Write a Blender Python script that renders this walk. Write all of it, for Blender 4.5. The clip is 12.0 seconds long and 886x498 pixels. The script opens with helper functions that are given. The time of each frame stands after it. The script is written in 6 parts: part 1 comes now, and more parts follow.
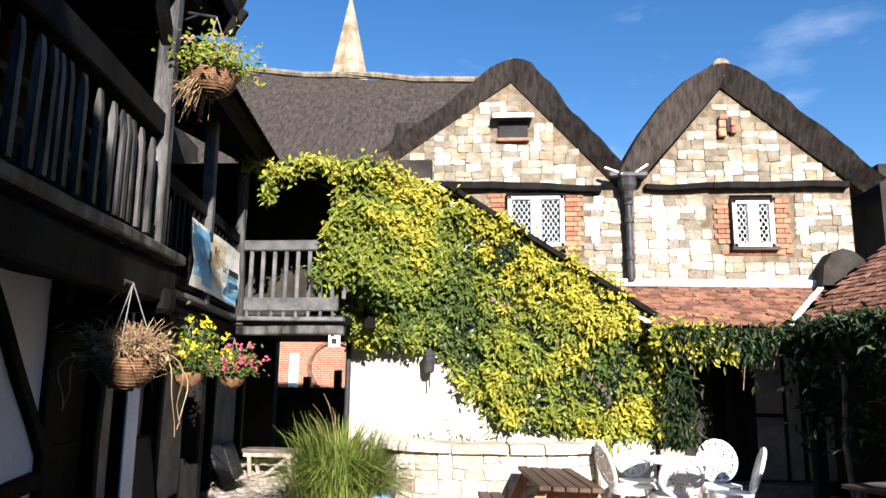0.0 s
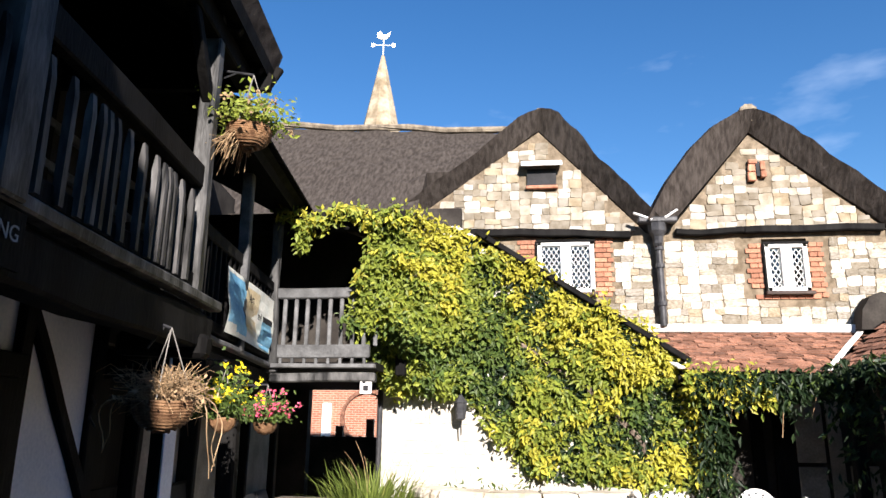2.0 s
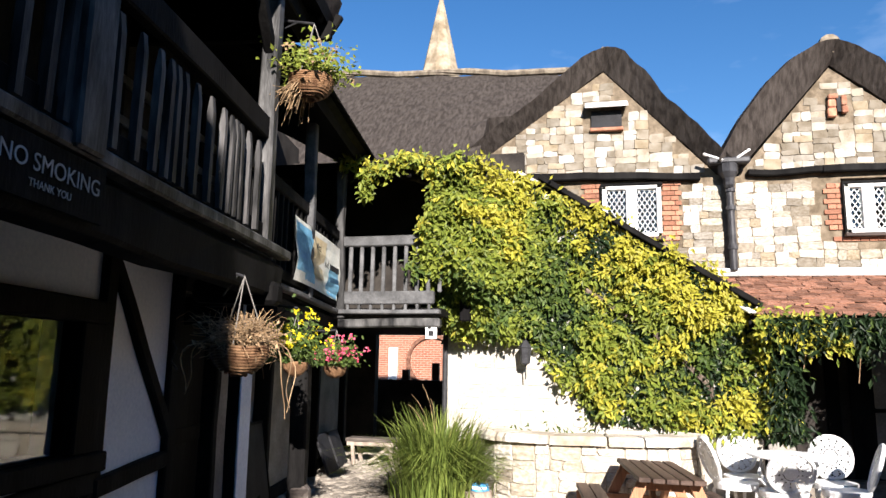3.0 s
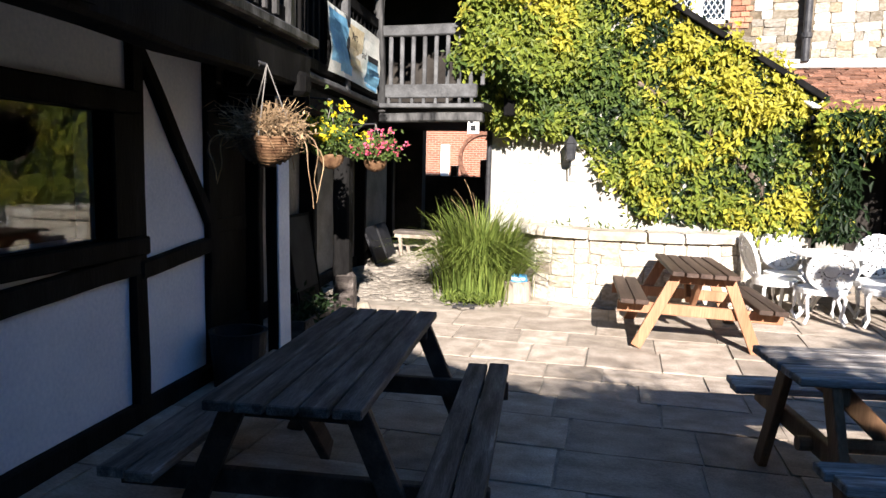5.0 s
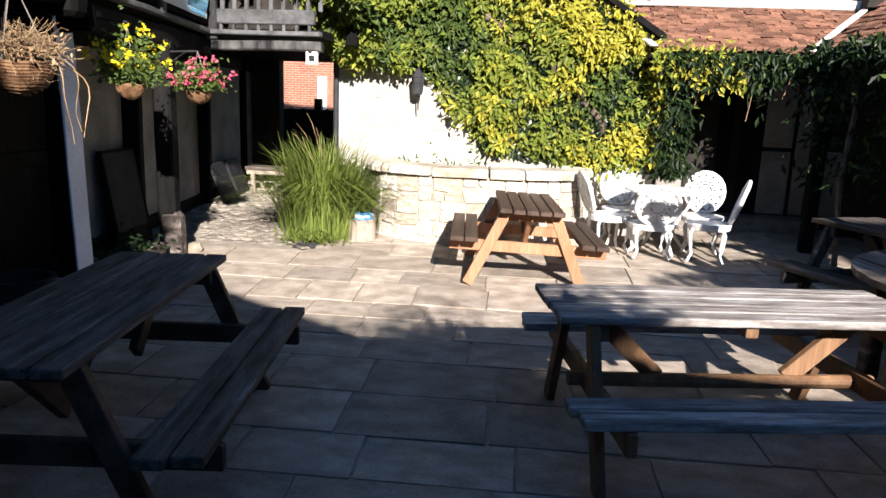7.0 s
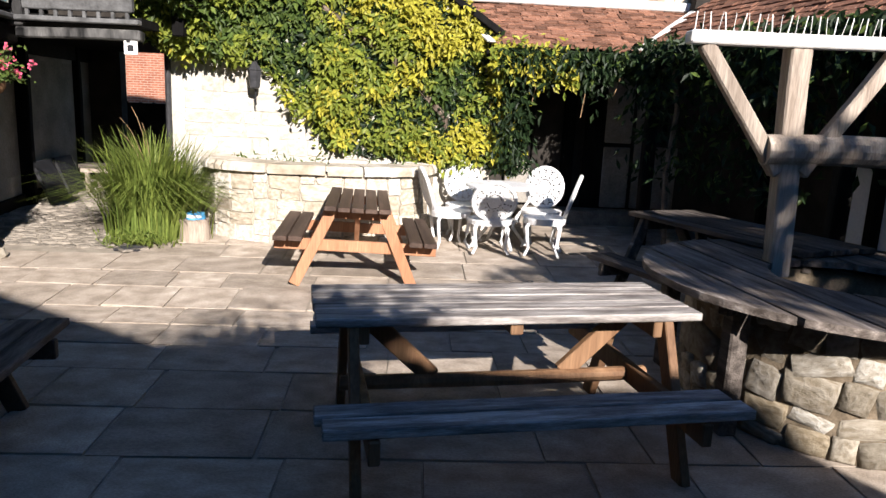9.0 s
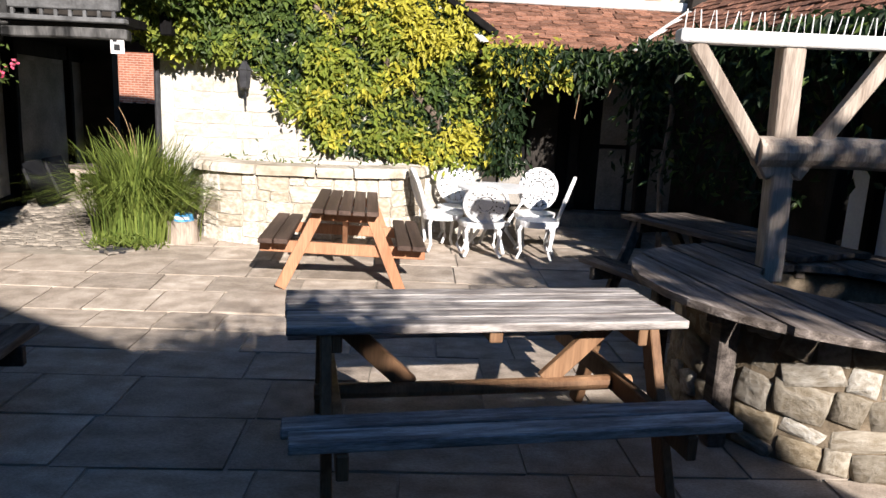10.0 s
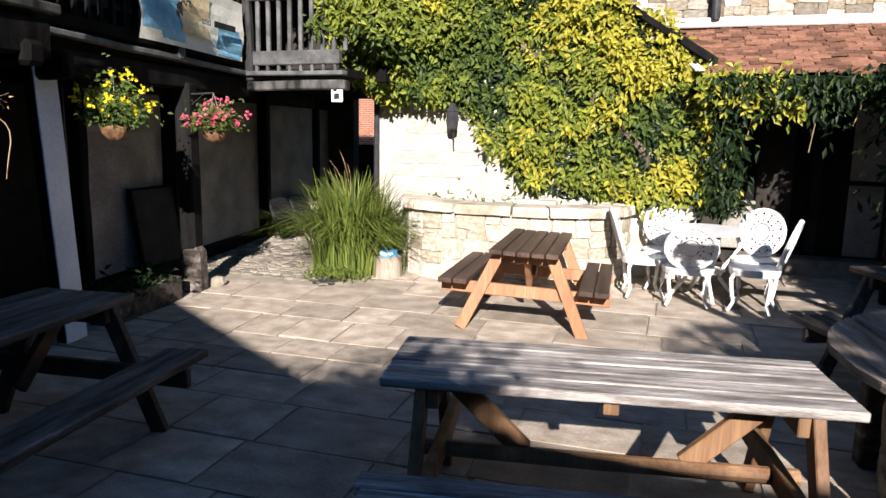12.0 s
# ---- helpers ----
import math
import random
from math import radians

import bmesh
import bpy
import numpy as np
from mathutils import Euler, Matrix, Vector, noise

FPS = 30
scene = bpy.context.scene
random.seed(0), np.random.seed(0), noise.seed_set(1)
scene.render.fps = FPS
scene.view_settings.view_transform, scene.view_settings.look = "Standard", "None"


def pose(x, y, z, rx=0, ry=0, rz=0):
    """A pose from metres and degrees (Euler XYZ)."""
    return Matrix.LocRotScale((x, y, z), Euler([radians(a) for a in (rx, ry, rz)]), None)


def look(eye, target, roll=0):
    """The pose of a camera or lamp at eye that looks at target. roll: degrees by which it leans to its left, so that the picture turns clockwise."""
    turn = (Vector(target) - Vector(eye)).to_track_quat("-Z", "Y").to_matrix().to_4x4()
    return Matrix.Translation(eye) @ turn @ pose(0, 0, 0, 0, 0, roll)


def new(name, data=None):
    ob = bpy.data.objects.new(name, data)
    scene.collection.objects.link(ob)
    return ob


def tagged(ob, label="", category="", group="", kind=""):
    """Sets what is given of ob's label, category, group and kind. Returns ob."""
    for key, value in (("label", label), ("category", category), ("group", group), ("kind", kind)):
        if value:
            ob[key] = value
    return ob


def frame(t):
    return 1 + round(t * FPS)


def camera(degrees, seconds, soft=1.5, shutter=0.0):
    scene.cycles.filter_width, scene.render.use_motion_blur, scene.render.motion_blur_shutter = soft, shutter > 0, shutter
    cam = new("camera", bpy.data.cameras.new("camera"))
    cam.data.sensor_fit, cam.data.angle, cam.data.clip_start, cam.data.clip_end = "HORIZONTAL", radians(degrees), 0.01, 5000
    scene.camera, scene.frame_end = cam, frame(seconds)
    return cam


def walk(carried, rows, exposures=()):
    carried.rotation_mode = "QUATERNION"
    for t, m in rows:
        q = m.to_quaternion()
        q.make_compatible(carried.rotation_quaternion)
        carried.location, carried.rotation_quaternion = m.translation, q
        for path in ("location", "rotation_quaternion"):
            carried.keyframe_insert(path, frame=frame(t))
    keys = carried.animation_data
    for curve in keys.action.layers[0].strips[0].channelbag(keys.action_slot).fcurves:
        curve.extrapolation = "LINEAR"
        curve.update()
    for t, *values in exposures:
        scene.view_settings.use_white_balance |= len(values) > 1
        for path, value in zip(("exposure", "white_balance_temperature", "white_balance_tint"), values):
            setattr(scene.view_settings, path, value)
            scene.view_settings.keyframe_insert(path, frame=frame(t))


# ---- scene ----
cam = camera(64.0, 12.0)
PATH = [
    (0, (0.18, 1.232, 1.675), (0.031, 3.195, 2.026), 0.7),
    (0.5, (0.201, 1.13, 1.667), (0.042, 3.076, 2.101), 0.7),
    (1, (0.218, 1.112, 1.652), (0.048, 3.044, 2.142), 0.7),
    (1.5, (0.223, 1.144, 1.626), (0.029, 3.071, 2.127), 0.7),
    (2, (0.22, 1.146, 1.626), (-0.019, 3.072, 2.112), 0.7),
    (2.5, (0.222, 1.148, 1.626), (-0.084, 3.073, 2.077), 0.7),
    (3, (0.208, 1.144, 1.63), (-0.206, 3.072, 1.965), 0.9),
    (3.5, (0.218, 1.158, 1.649), (-0.293, 3.084, 1.822), 1.0),
    (5.5, (0.467, 1.301, 1.588), (-0.09, 3.202, 1.317), 1.3),
    (6, (0.615, 1.309, 1.591), (0.067, 3.213, 1.318), 1.3),
    (6.5, (0.731, 1.369, 1.585), (0.275, 3.289, 1.262), 1.4),
    (7, (0.895, 1.568, 1.614), (0.627, 3.509, 1.213), 2.2),
    (7.5, (1.053, 1.719, 1.611), (0.919, 3.674, 1.21), 2.2),
    (9.5, (1.582, 1.807, 1.621), (1.602, 3.767, 1.224), 2.7),
    (10, (1.612, 1.88, 1.619), (1.622, 3.841, 1.224), 2.7),
    (10.5, (1.716, 1.934, 1.623), (1.623, 3.893, 1.232), 2.4),
    (11, (1.929, 2.0, 1.66), (1.575, 3.935, 1.3), 1.7),
    (11.5, (2.058, 2.098, 1.657), (1.519, 3.994, 1.319), 1.3),
    (12, (2.157, 2.2, 1.667), (1.47, 4.05, 1.344), 1.1),
]
walk(cam, [(t, look(eye, target, roll)) for t, eye, target, roll in PATH],
     [(0.0, 1.75), (2.5, 1.7), (3.5, 1.6), (5.5, 1.85), (7.5, 1.52), (9.5, 1.4), (12.0, 1.4)])

# ---- world and sun ----
SUN = Vector((-0.36, 1.0, -0.51)).normalized()   # the way the sunlight travels
world = bpy.data.worlds.new("world")
scene.world = world
world.use_nodes = True
wn = world.node_tree
wn.nodes.clear()
sky = wn.nodes.new("ShaderNodeTexSky")
sky.sky_type = "NISHITA"
sky.sun_disc = False
sky.sun_elevation = math.asin(-SUN.z)
sky.sun_rotation = math.atan2(-SUN.x, -SUN.y)
sky.air_density, sky.dust_density, sky.ozone_density = 1.0, 0.0, 2.0
# thin clouds drifting high in the sky
tc = wn.nodes.new("ShaderNodeTexCoord")
mp = wn.nodes.new("ShaderNodeMapping")
mp.inputs["Scale"].default_value = (1.5, 1.5, 4.0)
cn = wn.nodes.new("ShaderNodeTexNoise")
cn.inputs["Scale"].default_value, cn.inputs["Detail"].default_value, cn.inputs["Roughness"].default_value = 1.6, 6, 0.55
cr = wn.nodes.new("ShaderNodeValToRGB")
cr.color_ramp.elements[0].position, cr.color_ramp.elements[1].position = 0.55, 0.95
cr.color_ramp.elements[1].color = (0.5, 0.5, 0.5, 1)
cm = wn.nodes.new("ShaderNodeMix")
cm.data_type = "RGBA"
cm.inputs[7].default_value = (11.0, 12.0, 13.5, 1)
bg = wn.nodes.new("ShaderNodeBackground")
bg.inputs["Strength"].default_value = 0.055
wo = wn.nodes.new("ShaderNodeOutputWorld")
wn.links.new(tc.outputs["Generated"], mp.inputs["Vector"])
wn.links.new(mp.outputs["Vector"], cn.inputs["Vector"])
wn.links.new(cn.outputs["Fac"], cr.inputs["Fac"])
wn.links.new(cr.outputs["Color"], cm.inputs[0])
hs = wn.nodes.new("ShaderNodeHueSaturation")
hs.inputs["Hue"].default_value, hs.inputs["Saturation"].default_value = 0.507, 1.32
wn.links.new(sky.outputs["Color"], hs.inputs["Color"])
wn.links.new(hs.outputs["Color"], cm.inputs[6])
wn.links.new(cm.outputs[2], bg.inputs["Color"])
wn.links.new(bg.outputs["Background"], wo.inputs["Surface"])

sun = new("sun", bpy.data.lights.new("sun", "SUN"))
sun.data.energy, sun.data.angle, sun.data.color = 5.0, radians(0.55), (1.0, 0.925, 0.875)
sun.matrix_world = look((0, 0, 20), Vector((0, 0, 20)) + SUN)

# ---- materials ----
def mat(name, c1, c2, scale=6.0, rough=0.8, bump=0.3, fine=60.0, rand=0.25, metal=0.0, stretch=(1, 1, 1), c3=None, island=False, spec=0.2):
    """A surface of two mixed tones with grain at two scales, and a lighter or darker tone piece by piece."""
    m = bpy.data.materials.new(name)
    m.use_nodes = True
    t = m.node_tree
    n, l = t.nodes, t.links
    b = n["Principled BSDF"]
    b.inputs["Roughness"].default_value, b.inputs["Metallic"].default_value = rough, metal
    b.inputs["Specular IOR Level"].default_value = spec
    co = n.new("ShaderNodeTexCoord")
    ma = n.new("ShaderNodeMapping")
    ma.inputs["Scale"].default_value = stretch
    l.new(co.outputs["Object"], ma.inputs["Vector"])
    geo = n.new("ShaderNodeNewGeometry") if island else n.new("ShaderNodeObjectInfo")
    pick = geo.outputs["Random Per Island"] if island else geo.outputs["Random"]
    off = n.new("ShaderNodeVectorMath")
    off.operation = "MULTIPLY_ADD"
    off.inputs[1].default_value = (37, 53, 71)
    l.new(pick, off.inputs[0])
    l.new(ma.outputs["Vector"], off.inputs[2])
    big = n.new("ShaderNodeTexNoise")
    big.inputs["Scale"].default_value, big.inputs["Detail"].default_value = scale, 5
    sm = n.new("ShaderNodeTexNoise")
    sm.inputs["Scale"].default_value, sm.inputs["Detail"].default_value = fine, 3
    l.new(off.outputs[0], big.inputs["Vector"])
    l.new(off.outputs[0], sm.inputs["Vector"])
    r = n.new("ShaderNodeValToRGB")
    e = r.color_ramp.elements
    e[0].position, e[1].position = 0.36, 0.66
    e[0].color, e[1].color = (*c1, 1), (*c2, 1)
    if c3:
        e.new(0.76).color = (*c3, 1)
    l.new(big.outputs["Fac"], r.inputs["Fac"])
    hsv = n.new("ShaderNodeHueSaturation")
    mr = n.new("ShaderNodeMapRange")
    mr.inputs["To Min"].default_value, mr.inputs["To Max"].default_value = 1 - rand, 1 + rand
    l.new(pick, mr.inputs["Value"])
    l.new(mr.outputs["Result"], hsv.inputs["Value"])
    mx = n.new("ShaderNodeMix")
    mx.data_type, mx.blend_type = "RGBA", "OVERLAY"
    mx.inputs[0].default_value = 0.45
    l.new(r.outputs["Color"], mx.inputs[6])
    l.new(sm.outputs["Fac"], mx.inputs[7])
    l.new(mx.outputs[2], hsv.inputs["Color"])
    l.new(hsv.outputs["Color"], b.inputs["Base Color"])
    if bump:
        ad = n.new("ShaderNodeMath")
        ad.operation = "MULTIPLY_ADD"
        ad.inputs[1].default_value = 0.35
        l.new(sm.outputs["Fac"], ad.inputs[0])
        l.new(big.outputs["Fac"], ad.inputs[2])
        bu = n.new("ShaderNodeBump")
        bu.inputs["Strength"].default_value, bu.inputs["Distance"].default_value = bump, 0.02
        l.new(ad.outputs[0], bu.inputs["Height"])
        l.new(bu.outputs["Normal"], b.inputs["Normal"])
    return m


def leaf_mat(name, c1, c2, c3):
    """Leaves: a tone for each leaf, and light that shines through."""
    m = mat(name, c1, c2, 1.4, 0.5, 0.0, 30, 0.25, island=True, c3=c3, spec=0.25)
    n, l = m.node_tree.nodes, m.node_tree.links
    b, o = n["Principled BSDF"], n["Material Output"]
    tr = n.new("ShaderNodeBsdfTranslucent")
    ms = n.new("ShaderNodeMixShader")
    ms.inputs["Fac"].default_value = 0.42
    l.new(b.inputs["Base Color"].links[0].from_socket, tr.inputs["Color"])
    l.new(b.outputs["BSDF"], ms.inputs[1])
    l.new(tr.outputs["BSDF"], ms.inputs[2])
    l.new(ms.outputs["Shader"], o.inputs["Surface"])
    return m


def glass_mat():
    """Dark old window glass: a see-through pane with a clear gloss."""
    m = bpy.data.materials.new("glass")
    m.use_nodes = True
    n, l = m.node_tree.nodes, m.node_tree.links
    b = n["Principled BSDF"]
    b.inputs["Base Color"].default_value = (0.75, 0.8, 0.8, 1)
    b.inputs["Transmission Weight"].default_value, b.inputs["Roughness"].default_value, b.inputs["IOR"].default_value = 1.0, 0.02, 1.5
    w = n.new("ShaderNodeTexNoise")
    w.inputs["Scale"].default_value = 5
    bu = n.new("ShaderNodeBump")
    bu.inputs["Strength"].default_value, bu.inputs["Distance"].default_value = 0.002, 0.02
    l.new(w.outputs["Fac"], bu.inputs["Height"])
    l.new(bu.outputs["Normal"], b.inputs["Normal"])
    return m


def stone_mat(name, tones, grain, island=False):
    """Weathered rubble: every stone has a tone of its own, with lichen, stains and a rough face."""
    m = mat(name, (0.62, 0.58, 0.52), (1.0, 1.0, 1.0), 5.0, 0.92, grain, 38, 0.0, island=island, spec=0.12)
    n, l = m.node_tree.nodes, m.node_tree.links
    b = n["Principled BSDF"]
    src = b.inputs["Base Color"].links[0].from_socket
    pick = n.new("ShaderNodeNewGeometry").outputs["Random Per Island"] if island else n.new("ShaderNodeObjectInfo").outputs["Random"]
    r = n.new("ShaderNodeValToRGB")
    r.color_ramp.interpolation = "CONSTANT"
    e = r.color_ramp.elements
    for k, tone in enumerate(tones):
        el = e[k] if k < 2 else e.new(k / len(tones))
        el.position, el.color = k / len(tones), (*tone, 1)
    l.new(pick, r.inputs["Fac"])
    mx = n.new("ShaderNodeMix")
    mx.data_type, mx.blend_type = "RGBA", "MULTIPLY"
    mx.inputs[0].default_value = 1.0
    l.new(r.outputs["Color"], mx.inputs[6])
    l.new(src, mx.inputs[7])
    l.new(mx.outputs[2], b.inputs["Base Color"])
    return m


def brickwork_mat():
    """Red brickwork in stretcher courses with pale joints."""
    m = mat("brickwork", (0.20, 0.065, 0.038), (0.29, 0.11, 0.066), 4, 0.9, 0.3, 60, 0.0)
    n, l = m.node_tree.nodes, m.node_tree.links
    b = n["Principled BSDF"]
    src = b.inputs["Base Color"].links[0].from_socket
    co = n.new("ShaderNodeTexCoord")
    ma = n.new("ShaderNodeMapping")
    ma.inputs["Rotation"].default_value = (radians(90), 0, 0)
    br = n.new("ShaderNodeTexBrick")
    br.inputs["Scale"].default_value, br.inputs["Brick Width"].default_value, br.inputs["Row Height"].default_value = 1.0, 0.225, 0.075
    br.inputs["Mortar Size"].default_value = 0.010
    br.inputs["Mortar"].default_value = (0.30, 0.22, 0.17, 1)
    l.new(co.outputs["Object"], ma.inputs["Vector"])
    l.new(ma.outputs["Vector"], br.inputs["Vector"])
    l.new(src, br.inputs["Color1"])
    l.new(src, br.inputs["Color2"])
    l.new(br.outputs["Color"], b.inputs["Base Color"])
    return m


TONES = [(0.282, 0.251, 0.202), (0.370, 0.343, 0.295), (0.220, 0.194, 0.154), (0.414, 0.392, 0.348), (0.299, 0.251, 0.180), (0.264, 0.242, 0.207), (0.343, 0.308, 0.251), (0.207, 0.185, 0.150), (0.440, 0.418, 0.374)]
PALE = [(0.464, 0.427, 0.362), (0.540, 0.508, 0.448), (0.410, 0.367, 0.297), (0.572, 0.545, 0.491), (0.497, 0.459, 0.394)]
M = dict(
    brickwork=brickwork_mat(),
    pale_stone=stone_mat("pale_rubble_stone", PALE, 0.4),
    stone=stone_mat("rubble_stone", TONES, 0.55),
    mortar=mat("lime_mortar", (0.095, 0.073, 0.048), (0.19, 0.15, 0.105), 9, 0.95, 0.5, 80, 0.05),
    pale_mortar=mat("pale_mortar", (0.317, 0.281, 0.23), (0.418, 0.382, 0.324), 9, 0.95, 0.5, 80, 0.05),
    limewash=mat("limewashed_stone", (0.33, 0.30, 0.25), (0.48, 0.455, 0.41), 3, 0.85, 0.5, 30, 0.12),
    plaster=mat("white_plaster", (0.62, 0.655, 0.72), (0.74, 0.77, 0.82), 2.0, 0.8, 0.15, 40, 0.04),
    timber=mat("black_tarred_timber", (0.004, 0.0037, 0.0037), (0.011, 0.0105, 0.010), 5, 0.7, 0.5, 55, 0.3, stretch=(1, 1, 0.25), spec=0.05),
    worn=mat("worn_black_paint", (0.009, 0.009, 0.009), (0.085, 0.083, 0.08), 9, 0.55, 0.6, 50, 0.3, stretch=(1, 1, 0.3), spec=0.2, c3=(0.16, 0.155, 0.15)),
    picket=mat("worn_grey_picket", (0.006, 0.006, 0.006), (0.075, 0.072, 0.07), 11, 0.6, 0.5, 50, 0.35, stretch=(1, 1, 0.22), spec=0.2),
    rail=mat("grey_weathered_rail", (0.054, 0.054, 0.054), (0.12, 0.12, 0.12), 6, 0.6, 0.4, 50, 0.2),
    thatch=mat("thatch", (0.030, 0.025, 0.022), (0.060, 0.051, 0.045), 7, 0.95, 1.0, 70, 0.05, stretch=(3, 1.2, 0.8), spec=0.05),
    thatch_ridge=mat("straw_ridge", (0.10, 0.08, 0.06), (0.24, 0.20, 0.15), 5, 0.95, 1.0, 55, 0.1, stretch=(2, 2, 1)),
    tile=mat("clay_roof_tile", (0.125, 0.058, 0.037), (0.25, 0.125, 0.082), 8, 0.88, 0.4, 60, 0.45, c3=(0.391, 0.332, 0.272)),
    brick=mat("red_brick", (0.255, 0.106, 0.0638), (0.383, 0.187, 0.119), 9, 0.9, 0.4, 70, 0.35),
    lead=mat("lead_flashing", (0.527, 0.527, 0.51), (0.68, 0.671, 0.646), 4, 0.7, 0.3, 40, 0.05),
    iron=mat("black_iron", (0.018, 0.018, 0.020), (0.045, 0.045, 0.048), 8, 0.45, 0.3, 60, 0.1),
    white=mat("white_paint", (0.666, 0.657, 0.63), (0.756, 0.747, 0.72), 6, 0.5, 0.2, 60, 0.05),
    iron_white=mat("white_cast_iron", (0.57, 0.57, 0.57), (0.665, 0.665, 0.665), 6, 0.4, 0.15, 70, 0.03),
    slab=mat("york_paving", (0.25, 0.207, 0.165), (0.39, 0.333, 0.275), 3.2, 0.8, 0.45, 45, 0.2, c3=(0.46, 0.41, 0.35), spec=0.1),
    joint=mat("sand_joint", (0.223, 0.192, 0.155), (0.31, 0.273, 0.223), 8, 0.95, 0.5, 90, 0.0),
    cobble=mat("cobble", (0.144, 0.126, 0.104), (0.245, 0.216, 0.18), 9, 0.75, 0.4, 60, 0.35),
    earth=mat("earth", (0.08, 0.06, 0.04), (0.14, 0.11, 0.07), 6, 0.95, 0.7, 50, 0.0),
    grey_wood=mat("weathered_grey_wood", (0.152, 0.132, 0.12), (0.44, 0.408, 0.38), 5, 0.75, 0.6, 40, 0.2, stretch=(0.7, 5.5, 5.5), c3=(0.544, 0.512, 0.48)),
    dark_wood=mat("dark_weathered_wood", (0.0298, 0.0238, 0.0204), (0.111, 0.0935, 0.0816), 5, 0.75, 0.6, 40, 0.3, stretch=(0.45, 3.6, 3.6), c3=(0.255, 0.225, 0.2)),
    brown_wood=mat("dark_stained_wood", (0.0385, 0.0238, 0.0182), (0.084, 0.0546, 0.0406), 5, 0.6, 0.4, 45, 0.25, stretch=(0.15, 2, 2)),
    new_wood=mat("orange_new_pine", (0.259, 0.119, 0.0612), (0.353, 0.184, 0.104), 4, 0.6, 0.3, 45, 0.12, stretch=(2, 2, 0.2)),
    mid_wood=mat("aged_pine", (0.12, 0.063, 0.033), (0.216, 0.126, 0.069), 4, 0.65, 0.3, 45, 0.2, stretch=(2, 2, 0.2)),
    pale_wood=mat("pale_oak", (0.204, 0.162, 0.128), (0.34, 0.289, 0.238), 5, 0.75, 0.6, 40, 0.1, stretch=(2, 2, 0.25)),
    wicker=mat("wicker", (0.10, 0.05, 0.025), (0.22, 0.125, 0.065), 20, 0.7, 0.5, 90, 0.2),
    table_wood=mat("silvering_brown_wood", (0.06, 0.048, 0.04), (0.19, 0.16, 0.138), 5, 0.75, 0.6, 40, 0.3, stretch=(0.5, 4.5, 4.5), c3=(0.36, 0.32, 0.285)),
    straw=mat("dry_stems", (0.17, 0.105, 0.055), (0.34, 0.24, 0.14), 9, 0.85, 0.2, 60, 0.3, island=True),
    bark=mat("vine_bark", (0.08, 0.06, 0.045), (0.17, 0.13, 0.10), 9, 0.9, 0.6, 60, 0.1),
    yellow_leaf=leaf_mat("yellow_leaf", (0.32, 0.31, 0.035), (0.46, 0.41, 0.06), (0.56, 0.46, 0.065)),
    lime_leaf=leaf_mat("lime_leaf", (0.13, 0.175, 0.028), (0.26, 0.285, 0.045), (0.37, 0.36, 0.06)),
    green_leaf=leaf_mat("green_leaf", (0.05, 0.085, 0.02), (0.11, 0.155, 0.035), (0.18, 0.215, 0.05)),
    # dark green of the evergreens, also used for the wisteria's shaded depth
    dark_leaf=leaf_mat("evergreen_and_inner_shade_leaf", (0.010, 0.022, 0.008), (0.026, 0.048, 0.017), (0.045, 0.07, 0.032)),
    blade=leaf_mat("sedge_blade", (0.095, 0.14, 0.028), (0.22, 0.265, 0.06), (0.50, 0.45, 0.16)),
    yellow_petal=leaf_mat("yellow_petal", (0.75, 0.60, 0.02), (0.85, 0.70, 0.03), (0.85, 0.72, 0.05)),
    pink_petal=leaf_mat("pink_petal", (0.60, 0.06, 0.14), (0.78, 0.16, 0.25), (0.80, 0.35, 0.35)),
    spire=mat("spire_stone", (0.15, 0.116, 0.075), (0.285, 0.24, 0.176), 2.4, 0.9, 0.5, 9, 0.1),
    gold=mat("gilded_vane", (0.75, 0.68, 0.5), (0.85, 0.8, 0.68), 6, 0.4, 0.1, 40, 0.0),
    board=mat("blackboard", (0.010, 0.010, 0.011), (0.022, 0.022, 0.024), 4, 0.7, 0.1, 40, 0.0),
    banner_blue=mat("banner_blue", (0.10, 0.27, 0.42), (0.22, 0.46, 0.62), 3, 0.6, 0.1, 40, 0.0),
    banner_pale=mat("banner_pale", (0.55, 0.56, 0.50), (0.72, 0.70, 0.62), 4, 0.6, 0.1, 40, 0.0),
    banner_tan=mat("banner_tan", (0.48, 0.38, 0.22), (0.62, 0.52, 0.34), 4, 0.6, 0.1, 40, 0.0),
    letter=mat("sign_lettering", (0.26, 0.26, 0.26), (0.34, 0.34, 0.34), 4, 0.6, 0.0, 40, 0.0),
    blue_bowl=mat("blue_plastic", (0.06, 0.26, 0.50), (0.09, 0.34, 0.60), 6, 0.4, 0.0, 40, 0.0),
    # near black: dark rooms, and walls whose deep shade is put into the colour
    room=mat("dark_room_and_shade", (0.018, 0.015, 0.013), (0.038, 0.033, 0.028), 3, 0.9, 0.1, 30, 0.0),
    # pale plaster darkened in its colour to stand in for shade
    dim_render=mat("render_dimmed_for_shade", (0.20, 0.185, 0.165), (0.30, 0.28, 0.25), 3, 0.85, 0.25, 40, 0.05),
    rope=mat("galvanised_chain", (0.14, 0.13, 0.12), (0.24, 0.225, 0.20), 9, 0.7, 0.1, 60, 0.1),
    glass=glass_mat(),
)


